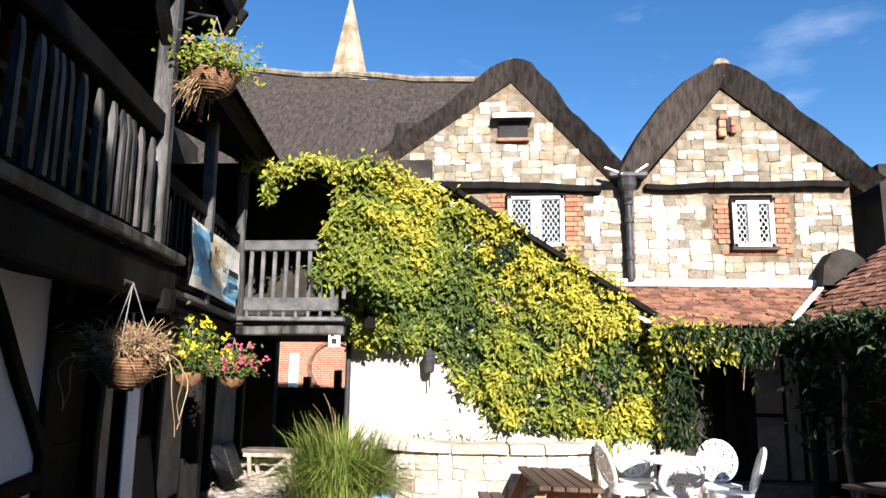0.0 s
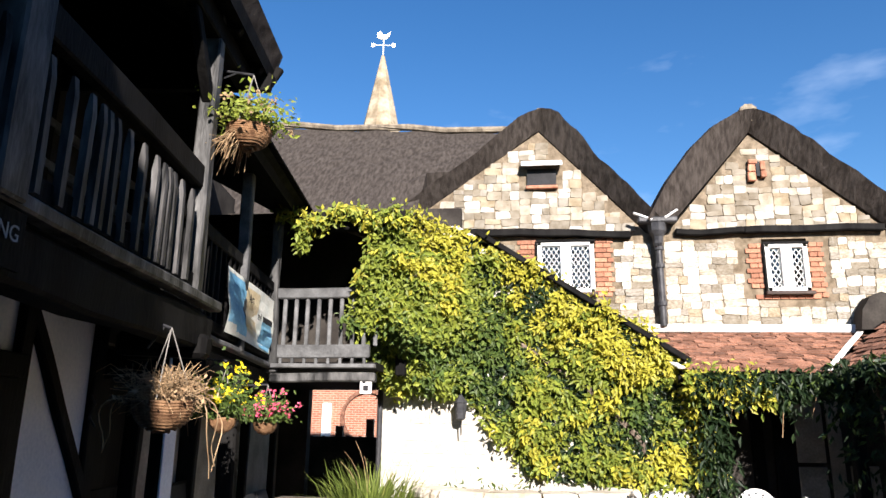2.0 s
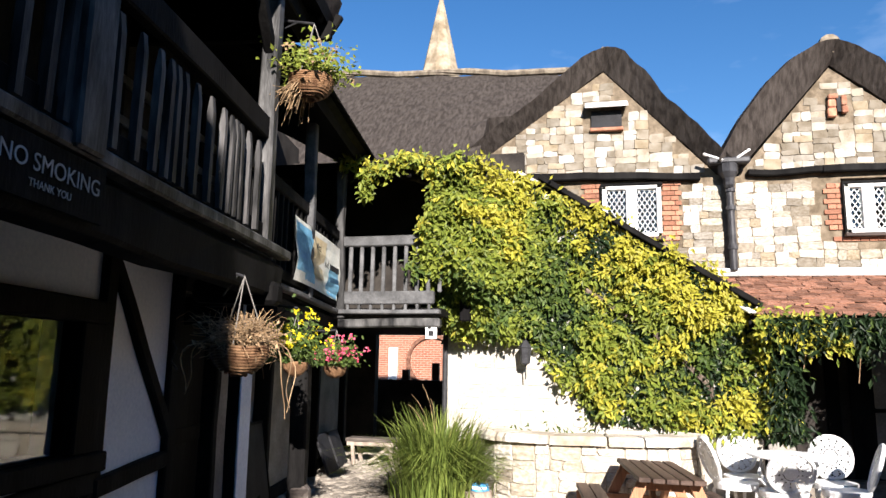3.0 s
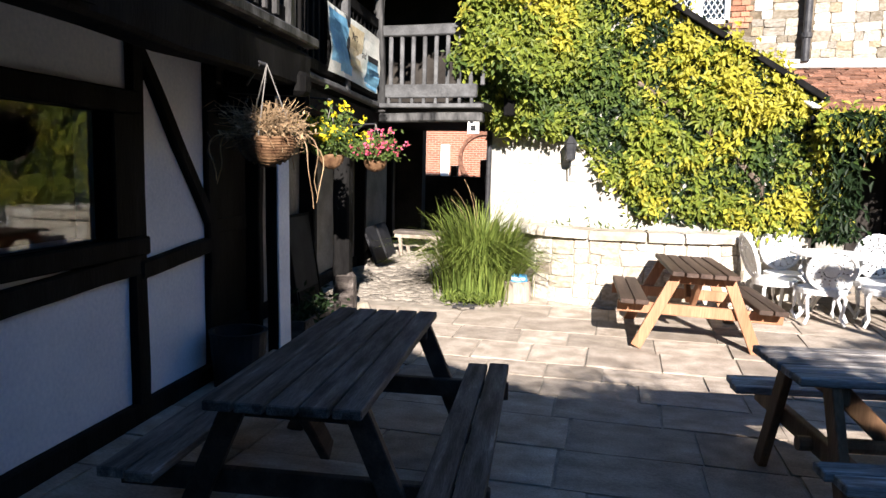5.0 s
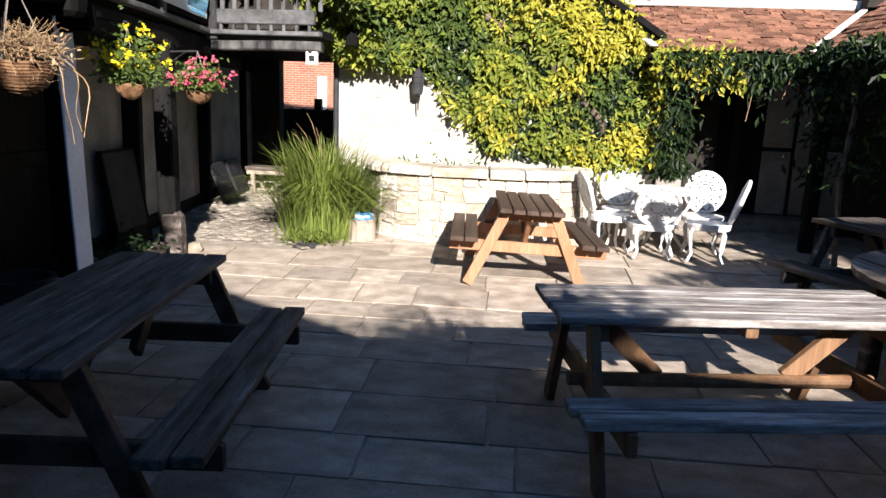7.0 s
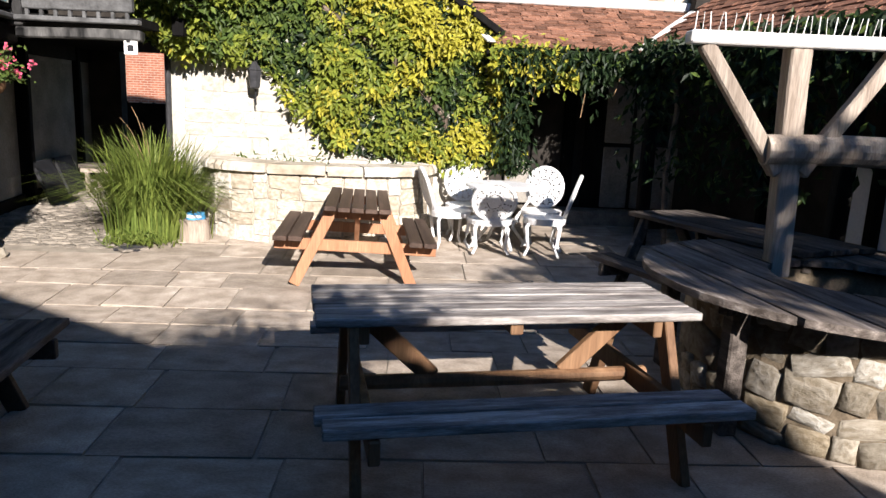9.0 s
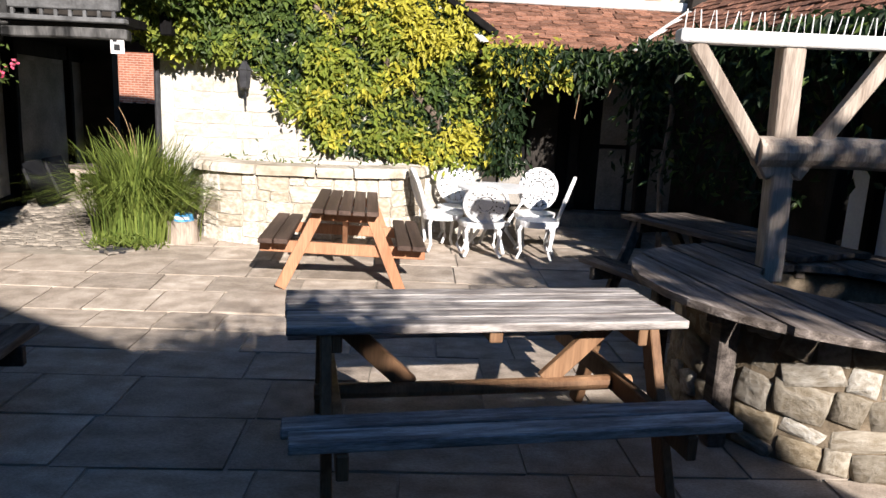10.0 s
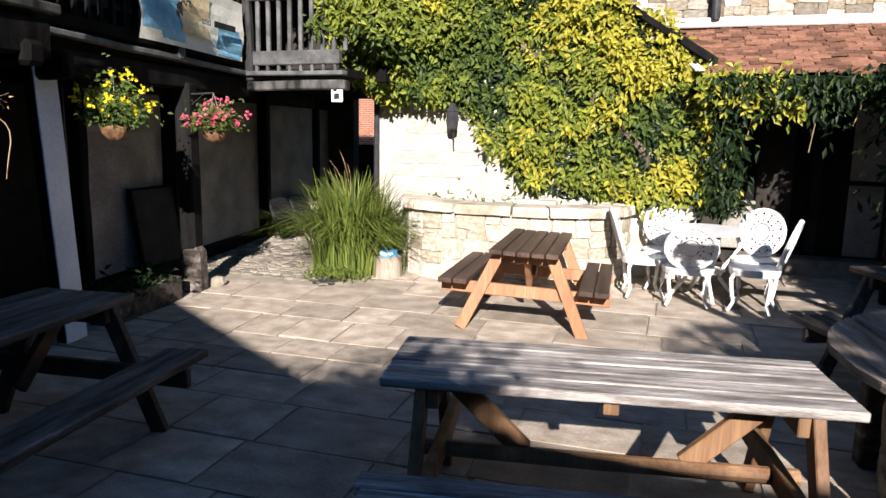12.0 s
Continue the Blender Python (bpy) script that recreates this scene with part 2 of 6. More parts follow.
# ---- mesh tools ----
def part(name, bm, material, parent=None, label="", smooth=False):
    """Links a bmesh as one mesh object, under a thing or a part where one is given."""
    me = bpy.data.meshes.new(name)
    bm.to_mesh(me)
    bm.free()
    me.materials.append(M[material])
    if smooth:
        me.shade_smooth()
    ob = new(name, me)
    ob.parent = parent
    if label:
        ob["label"] = label
    return ob


def thing(name, label, category="", group="", kind="", m=None):
    ob = new(name)
    if m is not None:
        ob.matrix_world = m
    return tagged(ob, label, category, group, kind)


def solid(name, bm, material, label, category="", kind="structure", m=None, group="", smooth=False):
    ob = part(name, bm, material, None, "", smooth)
    if m is not None:
        ob.matrix_world = m
    return tagged(ob, label, category, group, kind)


def box(x0, x1, y0, y1, z0, z1, bm=None, bevel=0.0):
    x0, x1 = min(x0, x1), max(x0, x1)
    b = bmesh.new()
    v = [b.verts.new(p) for p in ((x0, y0, z0), (x1, y0, z0), (x1, y1, z0), (x0, y1, z0), (x0, y0, z1), (x1, y0, z1), (x1, y1, z1), (x0, y1, z1))]
    for f in ((3, 2, 1, 0), (4, 5, 6, 7), (0, 1, 5, 4), (1, 2, 6, 5), (2, 3, 7, 6), (3, 0, 4, 7)):
        b.faces.new([v[i] for i in f])
    if bevel:
        bmesh.ops.bevel(b, geom=b.edges[:], offset=bevel, segments=1, affect="EDGES")
    return merge(bm, b)


def merge(bm, b):
    if bm is None:
        return b
    me = bpy.data.meshes.new("tmp")
    b.to_mesh(me)
    b.free()
    bm.from_mesh(me)
    bpy.data.meshes.remove(me)
    return bm


def beam(p, q, w, h, bm=None, bevel=0.006, wobble=0.0, cuts=0, up=(0, 0, 1)):
    """A squared timber from p to q, w wide and h deep, with worn arrises."""
    p, q = Vector(p), Vector(q)
    d = q - p
    length = d.length
    d.normalize()
    up = Vector(up)
    if abs(d.dot(up)) > 0.95:
        up = Vector((0, 1, 0))
    side = d.cross(up).normalized()
    top = side.cross(d)
    b = box(0, length, -w / 2, w / 2, -h / 2, h / 2, None, bevel)
    if cuts:
        bmesh.ops.bisect_plane(b, geom=b.verts[:] + b.edges[:] + b.faces[:], plane_co=(length / 2, 0, 0), plane_no=(1, 0, 0))
        for k in range(1, cuts):
            for side_k in (k / cuts,):
                bmesh.ops.bisect_plane(b, geom=b.verts[:] + b.edges[:] + b.faces[:], plane_co=(length * side_k, 0, 0), plane_no=(1, 0, 0))
    if wobble:
        for v in b.verts:
            n = noise.noise_vector(Vector((v.co.x * 1.7 + p.x * 3, p.y * 5 + v.co.y * 2, p.z * 7 + v.co.z * 2)))
            v.co.y += n.y * wobble
            v.co.z += n.z * wobble
    m = Matrix((d, -side, top)).transposed().to_4x4()
    m.translation = p
    b.transform(m)
    return merge(bm, b)


def rod(points, radius, bm=None, sides=8, taper=1.0, cap=True):
    """A round bar along points; taper: the last radius over the first."""
    b = bmesh.new()
    pts = [Vector(p) for p in points]
    rings = []
    for i, p in enumerate(pts):
        d = (pts[min(i + 1, len(pts) - 1)] - pts[max(i - 1, 0)]).normalized()
        a = d.orthogonal().normalized() if abs(d.z) > 0.9 else d.cross(Vector((0, 0, 1))).normalized()
        c = d.cross(a)
        r = radius * (1 + (taper - 1) * i / max(1, len(pts) - 1))
        rings.append([b.verts.new(p + r * (math.cos(2 * math.pi * k / sides) * a + math.sin(2 * math.pi * k / sides) * c)) for k in range(sides)])
    for u, w in zip(rings, rings[1:]):
        best = min(range(sides), key=lambda s: (u[0].co - w[s].co).length)
        for k in range(sides):
            b.faces.new((u[k], u[(k + 1) % sides], w[(k + 1 + best) % sides], w[(k + best) % sides]))
    if cap:
        b.faces.new(rings[0][::-1])
        b.faces.new(rings[-1])
    return merge(bm, b)


def lathe(profile, sides=24, bm=None, arc=2 * math.pi, at=(0, 0, 0)):
    """A turned body from (radius, z) rows."""
    b = bmesh.new()
    cols = [[b.verts.new((at[0] + r * math.cos(arc * k / sides), at[1] + r * math.sin(arc * k / sides), at[2] + z)) for r, z in profile] for k in range(sides)]
    for k in range(sides):
        u, w = cols[k], cols[(k + 1) % sides]
        for i in range(len(profile) - 1):
            b.faces.new((u[i], w[i], w[i + 1], u[i + 1]))
    bmesh.ops.remove_doubles(b, verts=b.verts[:], dist=1e-5)
    return merge(bm, b)


def prism(outline, z0, z1, bm=None):
    """A flat outline (x, y) raised from z0 to z1."""
    b = bmesh.new()
    lo = [b.verts.new((x, y, z0)) for x, y in outline]
    hi = [b.verts.new((x, y, z1)) for x, y in outline]
    b.faces.new(lo[::-1])
    b.faces.new(hi)
    k = len(outline)
    for i in range(k):
        b.faces.new((lo[i], lo[(i + 1) % k], hi[(i + 1) % k], hi[i]))
    bmesh.ops.recalc_face_normals(b, faces=b.faces[:])
    return merge(bm, b)


def upright(outline, y0, y1, bm=None):
    """A flat outline (x, z) carried from y0 to y1."""
    b = prism(outline, y0, y1)
    for v in b.verts:
        v.co = Vector((v.co.x, v.co.z, v.co.y))
    bmesh.ops.recalc_face_normals(b, faces=b.faces[:])
    return merge(bm, b)


def leaves(name, spots, material, parent, size=(0.05, 0.09), slim=0.45, droop=0.5, label="", face=(0, -1, 0)):
    """A crown of single leaves: each is a folded blade of six corners at its spot, leaning towards the light."""
    rng = np.random.default_rng(len(spots) + int(1000 * size[1]))
    n = len(spots)
    spots = np.asarray(spots, float)
    ln = rng.uniform(size[0], size[1], n)[:, None]
    nrm = np.array(face, float) + rng.normal(0, 0.55, (n, 3)) + np.array((0, 0, 0.35))
    nrm /= np.linalg.norm(nrm, axis=1)[:, None]
    way = rng.normal(0, 0.8, (n, 3)) + np.array((0, 0, -droop))
    way -= (way * nrm).sum(1)[:, None] * nrm
    way /= np.linalg.norm(way, axis=1)[:, None]
    side = np.cross(way, nrm)
    w = ln * slim
    base, tip = spots, spots + way * ln
    mid = spots + way * ln * 0.45
    fold = nrm * ln * 0.12
    verts = np.stack([base, mid + side * w * 0.5 + fold, tip, mid - side * w * 0.5 + fold, mid], 1).reshape(-1, 3)
    i = np.arange(n)[:, None] * 5
    tris = np.concatenate([i + np.array([[0, 1, 4]]), i + np.array([[4, 1, 2]]), i + np.array([[0, 4, 3]]), i + np.array([[4, 2, 3]])])
    me = bpy.data.meshes.new(name)
    me.from_pydata(verts.tolist(), [], tris.tolist())
    me.materials.append(M[material])
    ob = new(name, me)
    ob.parent = parent
    if label:
        ob["label"] = label
    return ob


def gz(y):
    """The height of the yard, which climbs gently towards the back."""
    return 0.05 * max(0.0, y - 7.0)


LEFT = pose(-2.62, 5.0, 0, 0, 0, 7)   # the west range: x out into the yard, y along its wall


# ---- ground ----
bm = bmesh.new()
xs = [-120, -30, -12, -6, -3, 0, 3, 6, 12, 30, 120]
ys = [-120, -30, -10, 0, 7, 8, 9, 10, 11, 12, 14, 16, 18]
grid = [[bm.verts.new((x, y, gz(min(y, 14)) - 0.014)) for x in xs] for y in ys + [40, 200]]
for r0, r1 in zip(grid, grid[1:]):
    for i in range(len(xs) - 1):
        bm.faces.new((r0[i], r0[i + 1], r1[i + 1], r1[i]))
solid("ground", bm, "joint", "sandy yard ground rising gently to the back", "ground")

# ---- west range, lower wall ----
wall = tagged(part("wall_west", box(-0.25, -0.02, -7, 0.74, -0.05, 2.35), "plaster"), "white plastered half-timbered wall of the west range", "wall", "", "structure")
# the window opening is cut through the wall
cut = wall.data
bm = bmesh.new()
for a in (box(-0.25, -0.02, -7, -1.35, -0.05, 2.35), box(-0.25, -0.02, -0.40, 0.74, -0.05, 2.35), box(-0.25, -0.02, -1.35, -0.40, -0.05, 1.14), box(-0.25, -0.02, -1.35, -0.40, 1.90, 2.35)):
    merge(bm, a)
bm.to_mesh(cut)
bm.free()
wall.matrix_world = LEFT
T = [((-0.02, -0.19, 0.0), (-0.02, -0.19, 2.3), 0.13), ((-0.02, 0.72, 0.0), (-0.02, 0.72, 2.35), 0.14), ((-0.02, -0.13, 2.25), (-0.02, 0.70, 1.15), 0.10),
     ((-0.02, -0.19, 0.93), (-0.02, 0.72, 1.00), 0.11), ((-0.02, -7, 0.05), (-0.02, 0.74, 0.05), 0.14), ((-0.02, -1.60, 0.0), (-0.02, -1.60, 2.3), 0.14),
     ((-0.02, -3.2, 0.0), (-0.02, -3.2, 2.3), 0.14), ((-0.02, -5.0, 0.0), (-0.02, -5.0, 2.3), 0.14), ((-0.02, -1.6, 0.90), (-0.02, -0.19, 0.98), 0.13)]
for p, q, w in T:
    part("timber", beam(p, q, 0.09, w, None, 0.012, 0.018, 8), "timber", wall, "rough black timber")
win = tagged(part("window_1", box(-0.1, 0.05, -1.45, -0.19, 1.86, 1.99, box(-0.1, 0.06, -1.45, -0.14, 1.03, 1.14, None, 0.01), 0.01), "timber"), "black-framed casement window in the half-timbered wall", "window", "", "structure")
win.matrix_world = LEFT
part("window_frame", box(-0.1, 0.04, -0.45, -0.25, 1.14, 1.86, box(-0.1, 0.04, -1.47, -1.33, 1.14, 1.86, None, 0.01), 0.01), "timber", win)
pane = part("pane", box(-0.05, -0.044, -1.34, -0.44, 1.13, 1.87), "glass", win)
pane.visible_shadow = False
hook = part("hook", rod([(0.03, 0.62, 1.80), (0.06, 0.62, 1.74), (0.04, 0.60, 1.66), (0.07, 0.63, 1.60)], 0.008), "iron", wall, "black iron wall hook")
# the dark room behind
solid("wall_room", box(-3.2, -3.0, -7, 0.9, -0.05, 2.3, box(-3.0, -0.25, -7.2, -7.0, -0.05, 2.35)), "room", "dark inner wall of the bar room", "wall", m=LEFT)
solid("ceiling_room", box(-3.2, -0.9, -7.2, 0.9, 2.36, 2.45), "room", "dark ceiling of the bar room", "ceiling", m=LEFT)

# recessed ground-floor wall under the gallery; its shade is put into the plaster colour
rec = solid("wall_recess", box(-0.60, -0.38, 0.74, 8.4, -0.05, 2.3), "dim_render", "white plastered wall under the gallery, coloured dim for shade", "wall", m=LEFT)
for s, w in ((0.9, 0.2), (2.14, 0.26), (3.52, 0.34), (5.66, 0.28), (7.5, 0.16)):
    part("timber", beam((-0.37, s, 0), (-0.37, s, 2.2), w, 0.10, None, 0.012, 0.015, 6, up=(0, 1, 0)), "timber", rec)
part("timber", beam((-0.37, 0.8, 2.12), (-0.37, 8.4, 2.12), 0.10, 0.22, None, 0.012, 0.01, 6), "timber", rec)
part("timber", beam((-0.37, 0.8, 0.1), (-0.37, 8.4, 0.3), 0.08, 0.16, None, 0.012, 0.01, 6), "timber", rec)
# black panel over the plaster imitates the darkness of the open doorway
part("door", box(-0.378, -0.35, 0.98, 2.05, 0.02, 2.05, None, 0.006), "timber", rec, "black panel standing in for the dark bar doorway")
part("door_rail", box(-0.352, -0.335, 1.0, 2.03, 1.0, 1.12, None, 0.005), "timber", rec)
# white panels, dimmed by colour like the wall behind them
part("plaster_panel", box(-0.378, -0.366, 2.28, 3.34, 0.2, 1.62), "dim_render", rec)
part("plaster_panel", box(-0.378, -0.366, 3.70, 5.50, 0.2, 1.95), "dim_render", rec)
part("plaster_panel", box(-0.378, -0.366, 5.82, 7.4, 0.25, 1.95), "dim_render", rec)
# a solid near-black return wall, for the dark doorway beside the post
solid("wall_return", box(-3.0, -0.2, 0.75, 0.90, -0.05, 2.3), "room", "near-black return wall beside the dark bar doorway", "wall", m=LEFT)

# ---- near gallery over the wall ----
gal = thing("gallery_near", "black timber gallery jettied over the west wall", "gallery", kind="structure", m=LEFT)
part("floor", box(-0.9, 0.66, -7, 0.70, 2.30, 2.40), "timber", gal)
part("bressumer", beam((0.66, -7, 2.23), (0.66, 0.74, 2.23), 0.18, 0.24, None, 0.02, 0.03, 14), "timber", gal, "gnarled black beam under the gallery")
part("fascia", beam((0.74, -7, 2.44), (0.74, 0.80, 2.42), 0.10, 0.07, None, 0.012, 0.015, 14), "worn", gal, "worn black edge board")
part("bottom_rail", beam((0.72, -7, 2.53), (0.72, 0.30, 2.52), 0.06, 0.10, None, 0.008, 0.008, 8), "timber", gal)
part("top_rail", beam((0.72, -7, 3.24), (0.72, 0.30, 3.22), 0.07, 0.16, None, 0.01, 0.01, 8), "timber", gal)
bal = part("baluster", upright([(0.742, 2.48), (0.778, 2.48), (0.778, 2.97), (0.766, 3.06), (0.754, 3.06), (0.742, 2.97)], -0.019, 0.019), "picket", gal)
for k in range(1, 55):
    o = bal.copy()
    scene.collection.objects.link(o)
    o.location.y = 0.085 - 0.125 * k
    o.rotation_euler.x = 0.02 * math.sin(k * 7.3)
bal.location.y = 0.085
for s, w in ((0.33, 0.11), (-1.77, 0.19), (-4.0, 0.19), (-6.2, 0.19)):
    part("post", beam((0.72, s, 2.40), (0.72, s, 4.45), w, w, None, 0.012, 0.01, 6), "worn", gal)
    part("bracket", beam((0.72, s, 3.75), (0.72, s - 0.45, 4.25), 0.07, 0.09, None, 0.01), "timber", gal)
part("wall_plate", beam((0.72, -7, 4.32), (0.72, 1.1, 4.32), 0.12, 0.16, None, 0.012, 0.01, 8), "timber", gal)
part("back_wall", box(-0.95, -0.8, -7, 0.9, 2.4, 5.45), "timber", gal)
part("end_wall", box(-1.6, -0.8, 0.9, 1.0, 2.4, 5.8), "timber", gal)
part("end_boarding", upright([(-1.6, 4.25), (0.92, 4.25), (0.95, 4.38), (-1.6, 5.88)], 1.08, 1.14), "timber", gal)
part("joist_end", beam((0.2, 0.55, 2.14), (0.80, 0.55, 2.12), 0.16, 0.16, None, 0.03), "timber", gal)
part("bracket_beam", beam((-0.1, 0.85, 2.02), (0.62, 1.05, 2.10), 0.16, 0.2, None, 0.03, 0.02, 4), "timber", gal)
roof = thing("roof_west_near", "dark overhanging roof of the near gallery", "roof", kind="structure", m=LEFT)
part("boarding", upright([(-1.6, 5.9), (-1.6, 6.0), (0.92, 4.48), (0.90, 4.38)], -7, 1.2), "timber", roof)
part("thatch_cover", upright([(-1.6, 6.0), (-1.6, 6.3), (0.97, 4.64), (0.92, 4.48)], -7, 1.25), "thatch", roof)
part("barge_board", beam((-1.6, 1.22, 5.93), (0.95, 1.22, 4.42), 0.05, 0.18, None, 0.01), "timber", roof)
for k in range(14):
    part("rafter", beam((-0.9, 1.0 - 0.58 * k, 5.46), (0.88, 1.0 - 0.58 * k, 4.38), 0.07, 0.09, None, 0.01), "timber", roof)

# ---- far gallery ----
gal2 = thing("gallery_far", "black timber gallery along the west range", "gallery", kind="structure", m=LEFT)
part("floor", box(-0.9, 0.28, 0.74, 4.0, 2.26, 2.36), "timber", gal2)
part("bressumer", beam((0.26, 0.74, 2.16), (0.26, 4.15, 2.13), 0.16, 0.20, None, 0.02, 0.02, 8), "timber", gal2)
part("fascia", beam((0.36, 0.74, 2.36), (0.36, 4.1, 2.27), 0.09, 0.05, None, 0.01, 0.008, 8), "rail", gal2, "weathered grey edge board")
part("top_rail", beam((0.34, 0.74, 3.22), (0.34, 4.0, 3.18), 0.07, 0.12, None, 0.01), "timber", gal2)
part("bottom_rail", beam((0.34, 0.74, 2.46), (0.34, 4.0, 2.40), 0.06, 0.10, None, 0.01), "timber", gal2)
for k in range(22):
    part("baluster", beam((0.34, 0.85 + 0.145 * k, 2.46), (0.34, 0.85 + 0.145 * k, 3.2), 0.042, 0.042, None, 0.006), "timber", gal2)
part("post", beam((0.36, 2.72, 2.3), (0.36, 2.66, 4.1), 0.11, 0.11, None, 0.012, 0.01, 5), "rail", gal2)
part("post", beam((0.42, 4.0, 2.2), (0.34, 4.0, 4.1), 0.09, 0.09, None, 0.012, 0.006, 5), "worn", gal2)
part("back_wall", box(-0.95, -0.8, 1.02, 6, 2.36, 4.9), "room", gal2)
for k in range(5):
    part("wall_stud", beam((-0.78, 1.0 + 0.8 * k, 2.36), (-0.78, 1.0 + 0.8 * k, 4.4), 0.06, 0.14, None, 0.01), "timber", gal2)
for k in range(4):
    part("wall_rail", beam((-0.77, 0.8, 2.9 + 0.34 * k), (-0.77, 5.0, 2.9 + 0.34 * k), 0.05, 0.08, None, 0.01), "rail", gal2)
roof2 = thing("roof_west_far", "dark tiled roof over the far gallery", "roof", kind="structure", m=LEFT)
part("boarding", upright([(-1.6, 5.2), (-1.6, 5.3), (0.60, 4.16), (0.58, 4.06)], 1.2, 4.6), "timber", roof2)
part("covering", upright([(-1.6, 5.3), (-1.6, 5.4), (0.66, 4.2), (0.6, 4.16)], 1.2, 4.7), "timber", roof2)
for k in range(24):
    part("eave_tile", beam((0.3, 1.27 + 0.145 * k, 4.41), (0.72, 1.27 + 0.145 * k, 4.2), 0.13, 0.025, None, 0.005), "timber", roof2)
# posts under the far gallery
white_post = solid("post_white", beam((0.31, 1.22, 0.0), (0.37, 1.0, 2.14), 0.09, 0.22, None, 0.015, 0.01, 6, up=(0, 1, 0)), "timber", "broad black gallery post with one whitewashed face", "post", m=LEFT)
part("white_face", beam((0.365, 1.22, 0.0), (0.425, 1.0, 2.14), 0.016, 0.215, None, 0.004, 0.008, 6, up=(0, 1, 0)), "plaster", white_post, "whitewashed face")
black_post = solid("post_black", beam((0.30, 2.92, 0.35), (0.30, 2.92, 2.1), 0.17, 0.17, None, 0.02, 0.012, 6, up=(0, 1, 0)), "timber", "black timber gallery post", "post", m=LEFT)
# stone foot given the dark wood colour to dim the sun on it
part("post_base", beam((0.32, 2.92, 0.0), (0.32, 2.92, 0.50), 0.22, 0.22, None, 0.05, 0.02, 4, up=(0, 1, 0)), "dark_wood", black_post, "worn stone foot, darkened with a wood colour")

# ---- back gallery over the passage ----
GY = 9.04
gal3 = thing("gallery_back", "grey-painted timber gallery over the yard passage", "gallery", kind="structure")
part("floor", box(-4.4, -1.5, GY, 10.6, 2.24, 2.32), "timber", gal3)
part("bressumer", beam((-2.72, GY, 2.14), (-1.5, GY, 2.15), 0.14, 0.10, None, 0.015, 0.01, 6), "worn", gal3)
part("fascia", beam((-2.76, GY - 0.05, 2.27), (-1.5, GY - 0.05, 2.27), 0.12, 0.05, None, 0.01, 0.006, 6), "rail", gal3)
part("top_rail", beam((-2.74, GY, 3.11), (-1.58, GY, 3.11), 0.09, 0.12, None, 0.012, 0.006, 6), "rail", gal3)
part("mid_rail", beam((-2.74, GY, 2.44), (-1.58, GY, 2.44), 0.07, 0.15, None, 0.01, 0.006, 6), "rail", gal3)
for k in range(9):
    part("baluster", beam((-2.60 + 0.135 * k, GY, 2.5), (-2.60 + 0.135 * k, GY, 3.08), 0.045, 0.04, None, 0.008), "rail", gal3)
for k in range(8):
    part("stub", beam((-2.62 + 0.14 * k, GY, 2.28), (-2.62 + 0.14 * k, GY, 2.40), 0.035, 0.04, None, 0.006), "rail", gal3)
part("post", beam((-2.78, GY, 2.2), (-2.74, GY, 4.1), 0.10, 0.10, None, 0.01, 0.006, 4), "worn", gal3)
part("post", beam((-1.3, GY + 0.45, 2.2), (-1.3, GY + 0.45, 4.1), 0.12, 0.12, None, 0.01, 0.006, 4), "timber", gal3)
part("head_beam", beam((-3.2, GY + 0.1, 3.98), (-1.2, GY + 0.1, 3.98), 0.14, 0.18, None, 0.015, 0.01, 6), "timber", gal3)
# boards added to keep the sun off the gallery's back wall
part("roof_boards", upright([(8.95, 4.07), (10.95, 4.50), (10.95, 4.42), (8.95, 4.0)], -4.6, -1.2), "timber", gal3).matrix_world = Matrix(((0, 1, 0, 0), (1, 0, 0, 0), (0, 0, 1, 0), (0, 0, 0, 1)))
part("back_wall", box(-4.5, -0.7, 10.6, 10.75, 2.3, 4.6), "room", gal3)
solid("wall_gallery_end", box(-5.2, -4.35, 8.6, 13, -0.05, 4.6), "room", "end wall of the passage, shade put into its near-black colour", "wall")
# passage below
# the passage walls carry their shade as a near-black colour
pas = solid("wall_passage_east", box(-1.50, -1.30, 10.43, 13.0, 0, 2.2), "room", "plastered side wall of the passage, coloured near black for shade", "wall")
pw = solid("wall_passage_end", box(-5.2, -3.5, 13.0, 13.2, 0, 2.25, box(-1.62, -1.3, 13.0, 13.2, 0, 2.25, box(-5.2, -1.3, 13.0, 13.2, 2.25, 4.4))), "room", "end wall with the passage opening, coloured near black for shade", "wall")
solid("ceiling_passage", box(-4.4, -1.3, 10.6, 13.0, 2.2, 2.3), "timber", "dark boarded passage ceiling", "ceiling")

# brick building across the lane behind
far_house = thing("brick_house", "red brick house with white door beyond the passage", "house", kind="structure")
part("wall", box(-12, -2.0, 25.0, 25.3, 0, 3.6), "brickwork", far_house)
part("roof", upright([(-12, 3.6), (-2, 3.6), (-2, 3.75), (-12, 3.75)], 24.8, 27), "tile", far_house)
part("door", box(-6.75, -6.45, 24.92, 25.0, 0.6, 2.35), "white", far_house)
part("arch", lathe([(0.8, -0.15), (0.92, -0.15), (0.92, 0.08), (0.8, 0.08), (0.8, -0.15)], 24), "tile", far_house).matrix_world = pose(-5.2, 24.97, 1.9, 90, 0, 0)
# added dark block that hides brickwork, for the dim steps and bench there
solid("wall_lane", box(-5.0, -1.5, 14.4, 14.6, 0, 1.42), "room", "low dark block added beyond the passage to hide lower brickwork", "wall")
fence = thing("picket_fence", "dark wooden picket fence behind the passage", "fence", kind="structure")
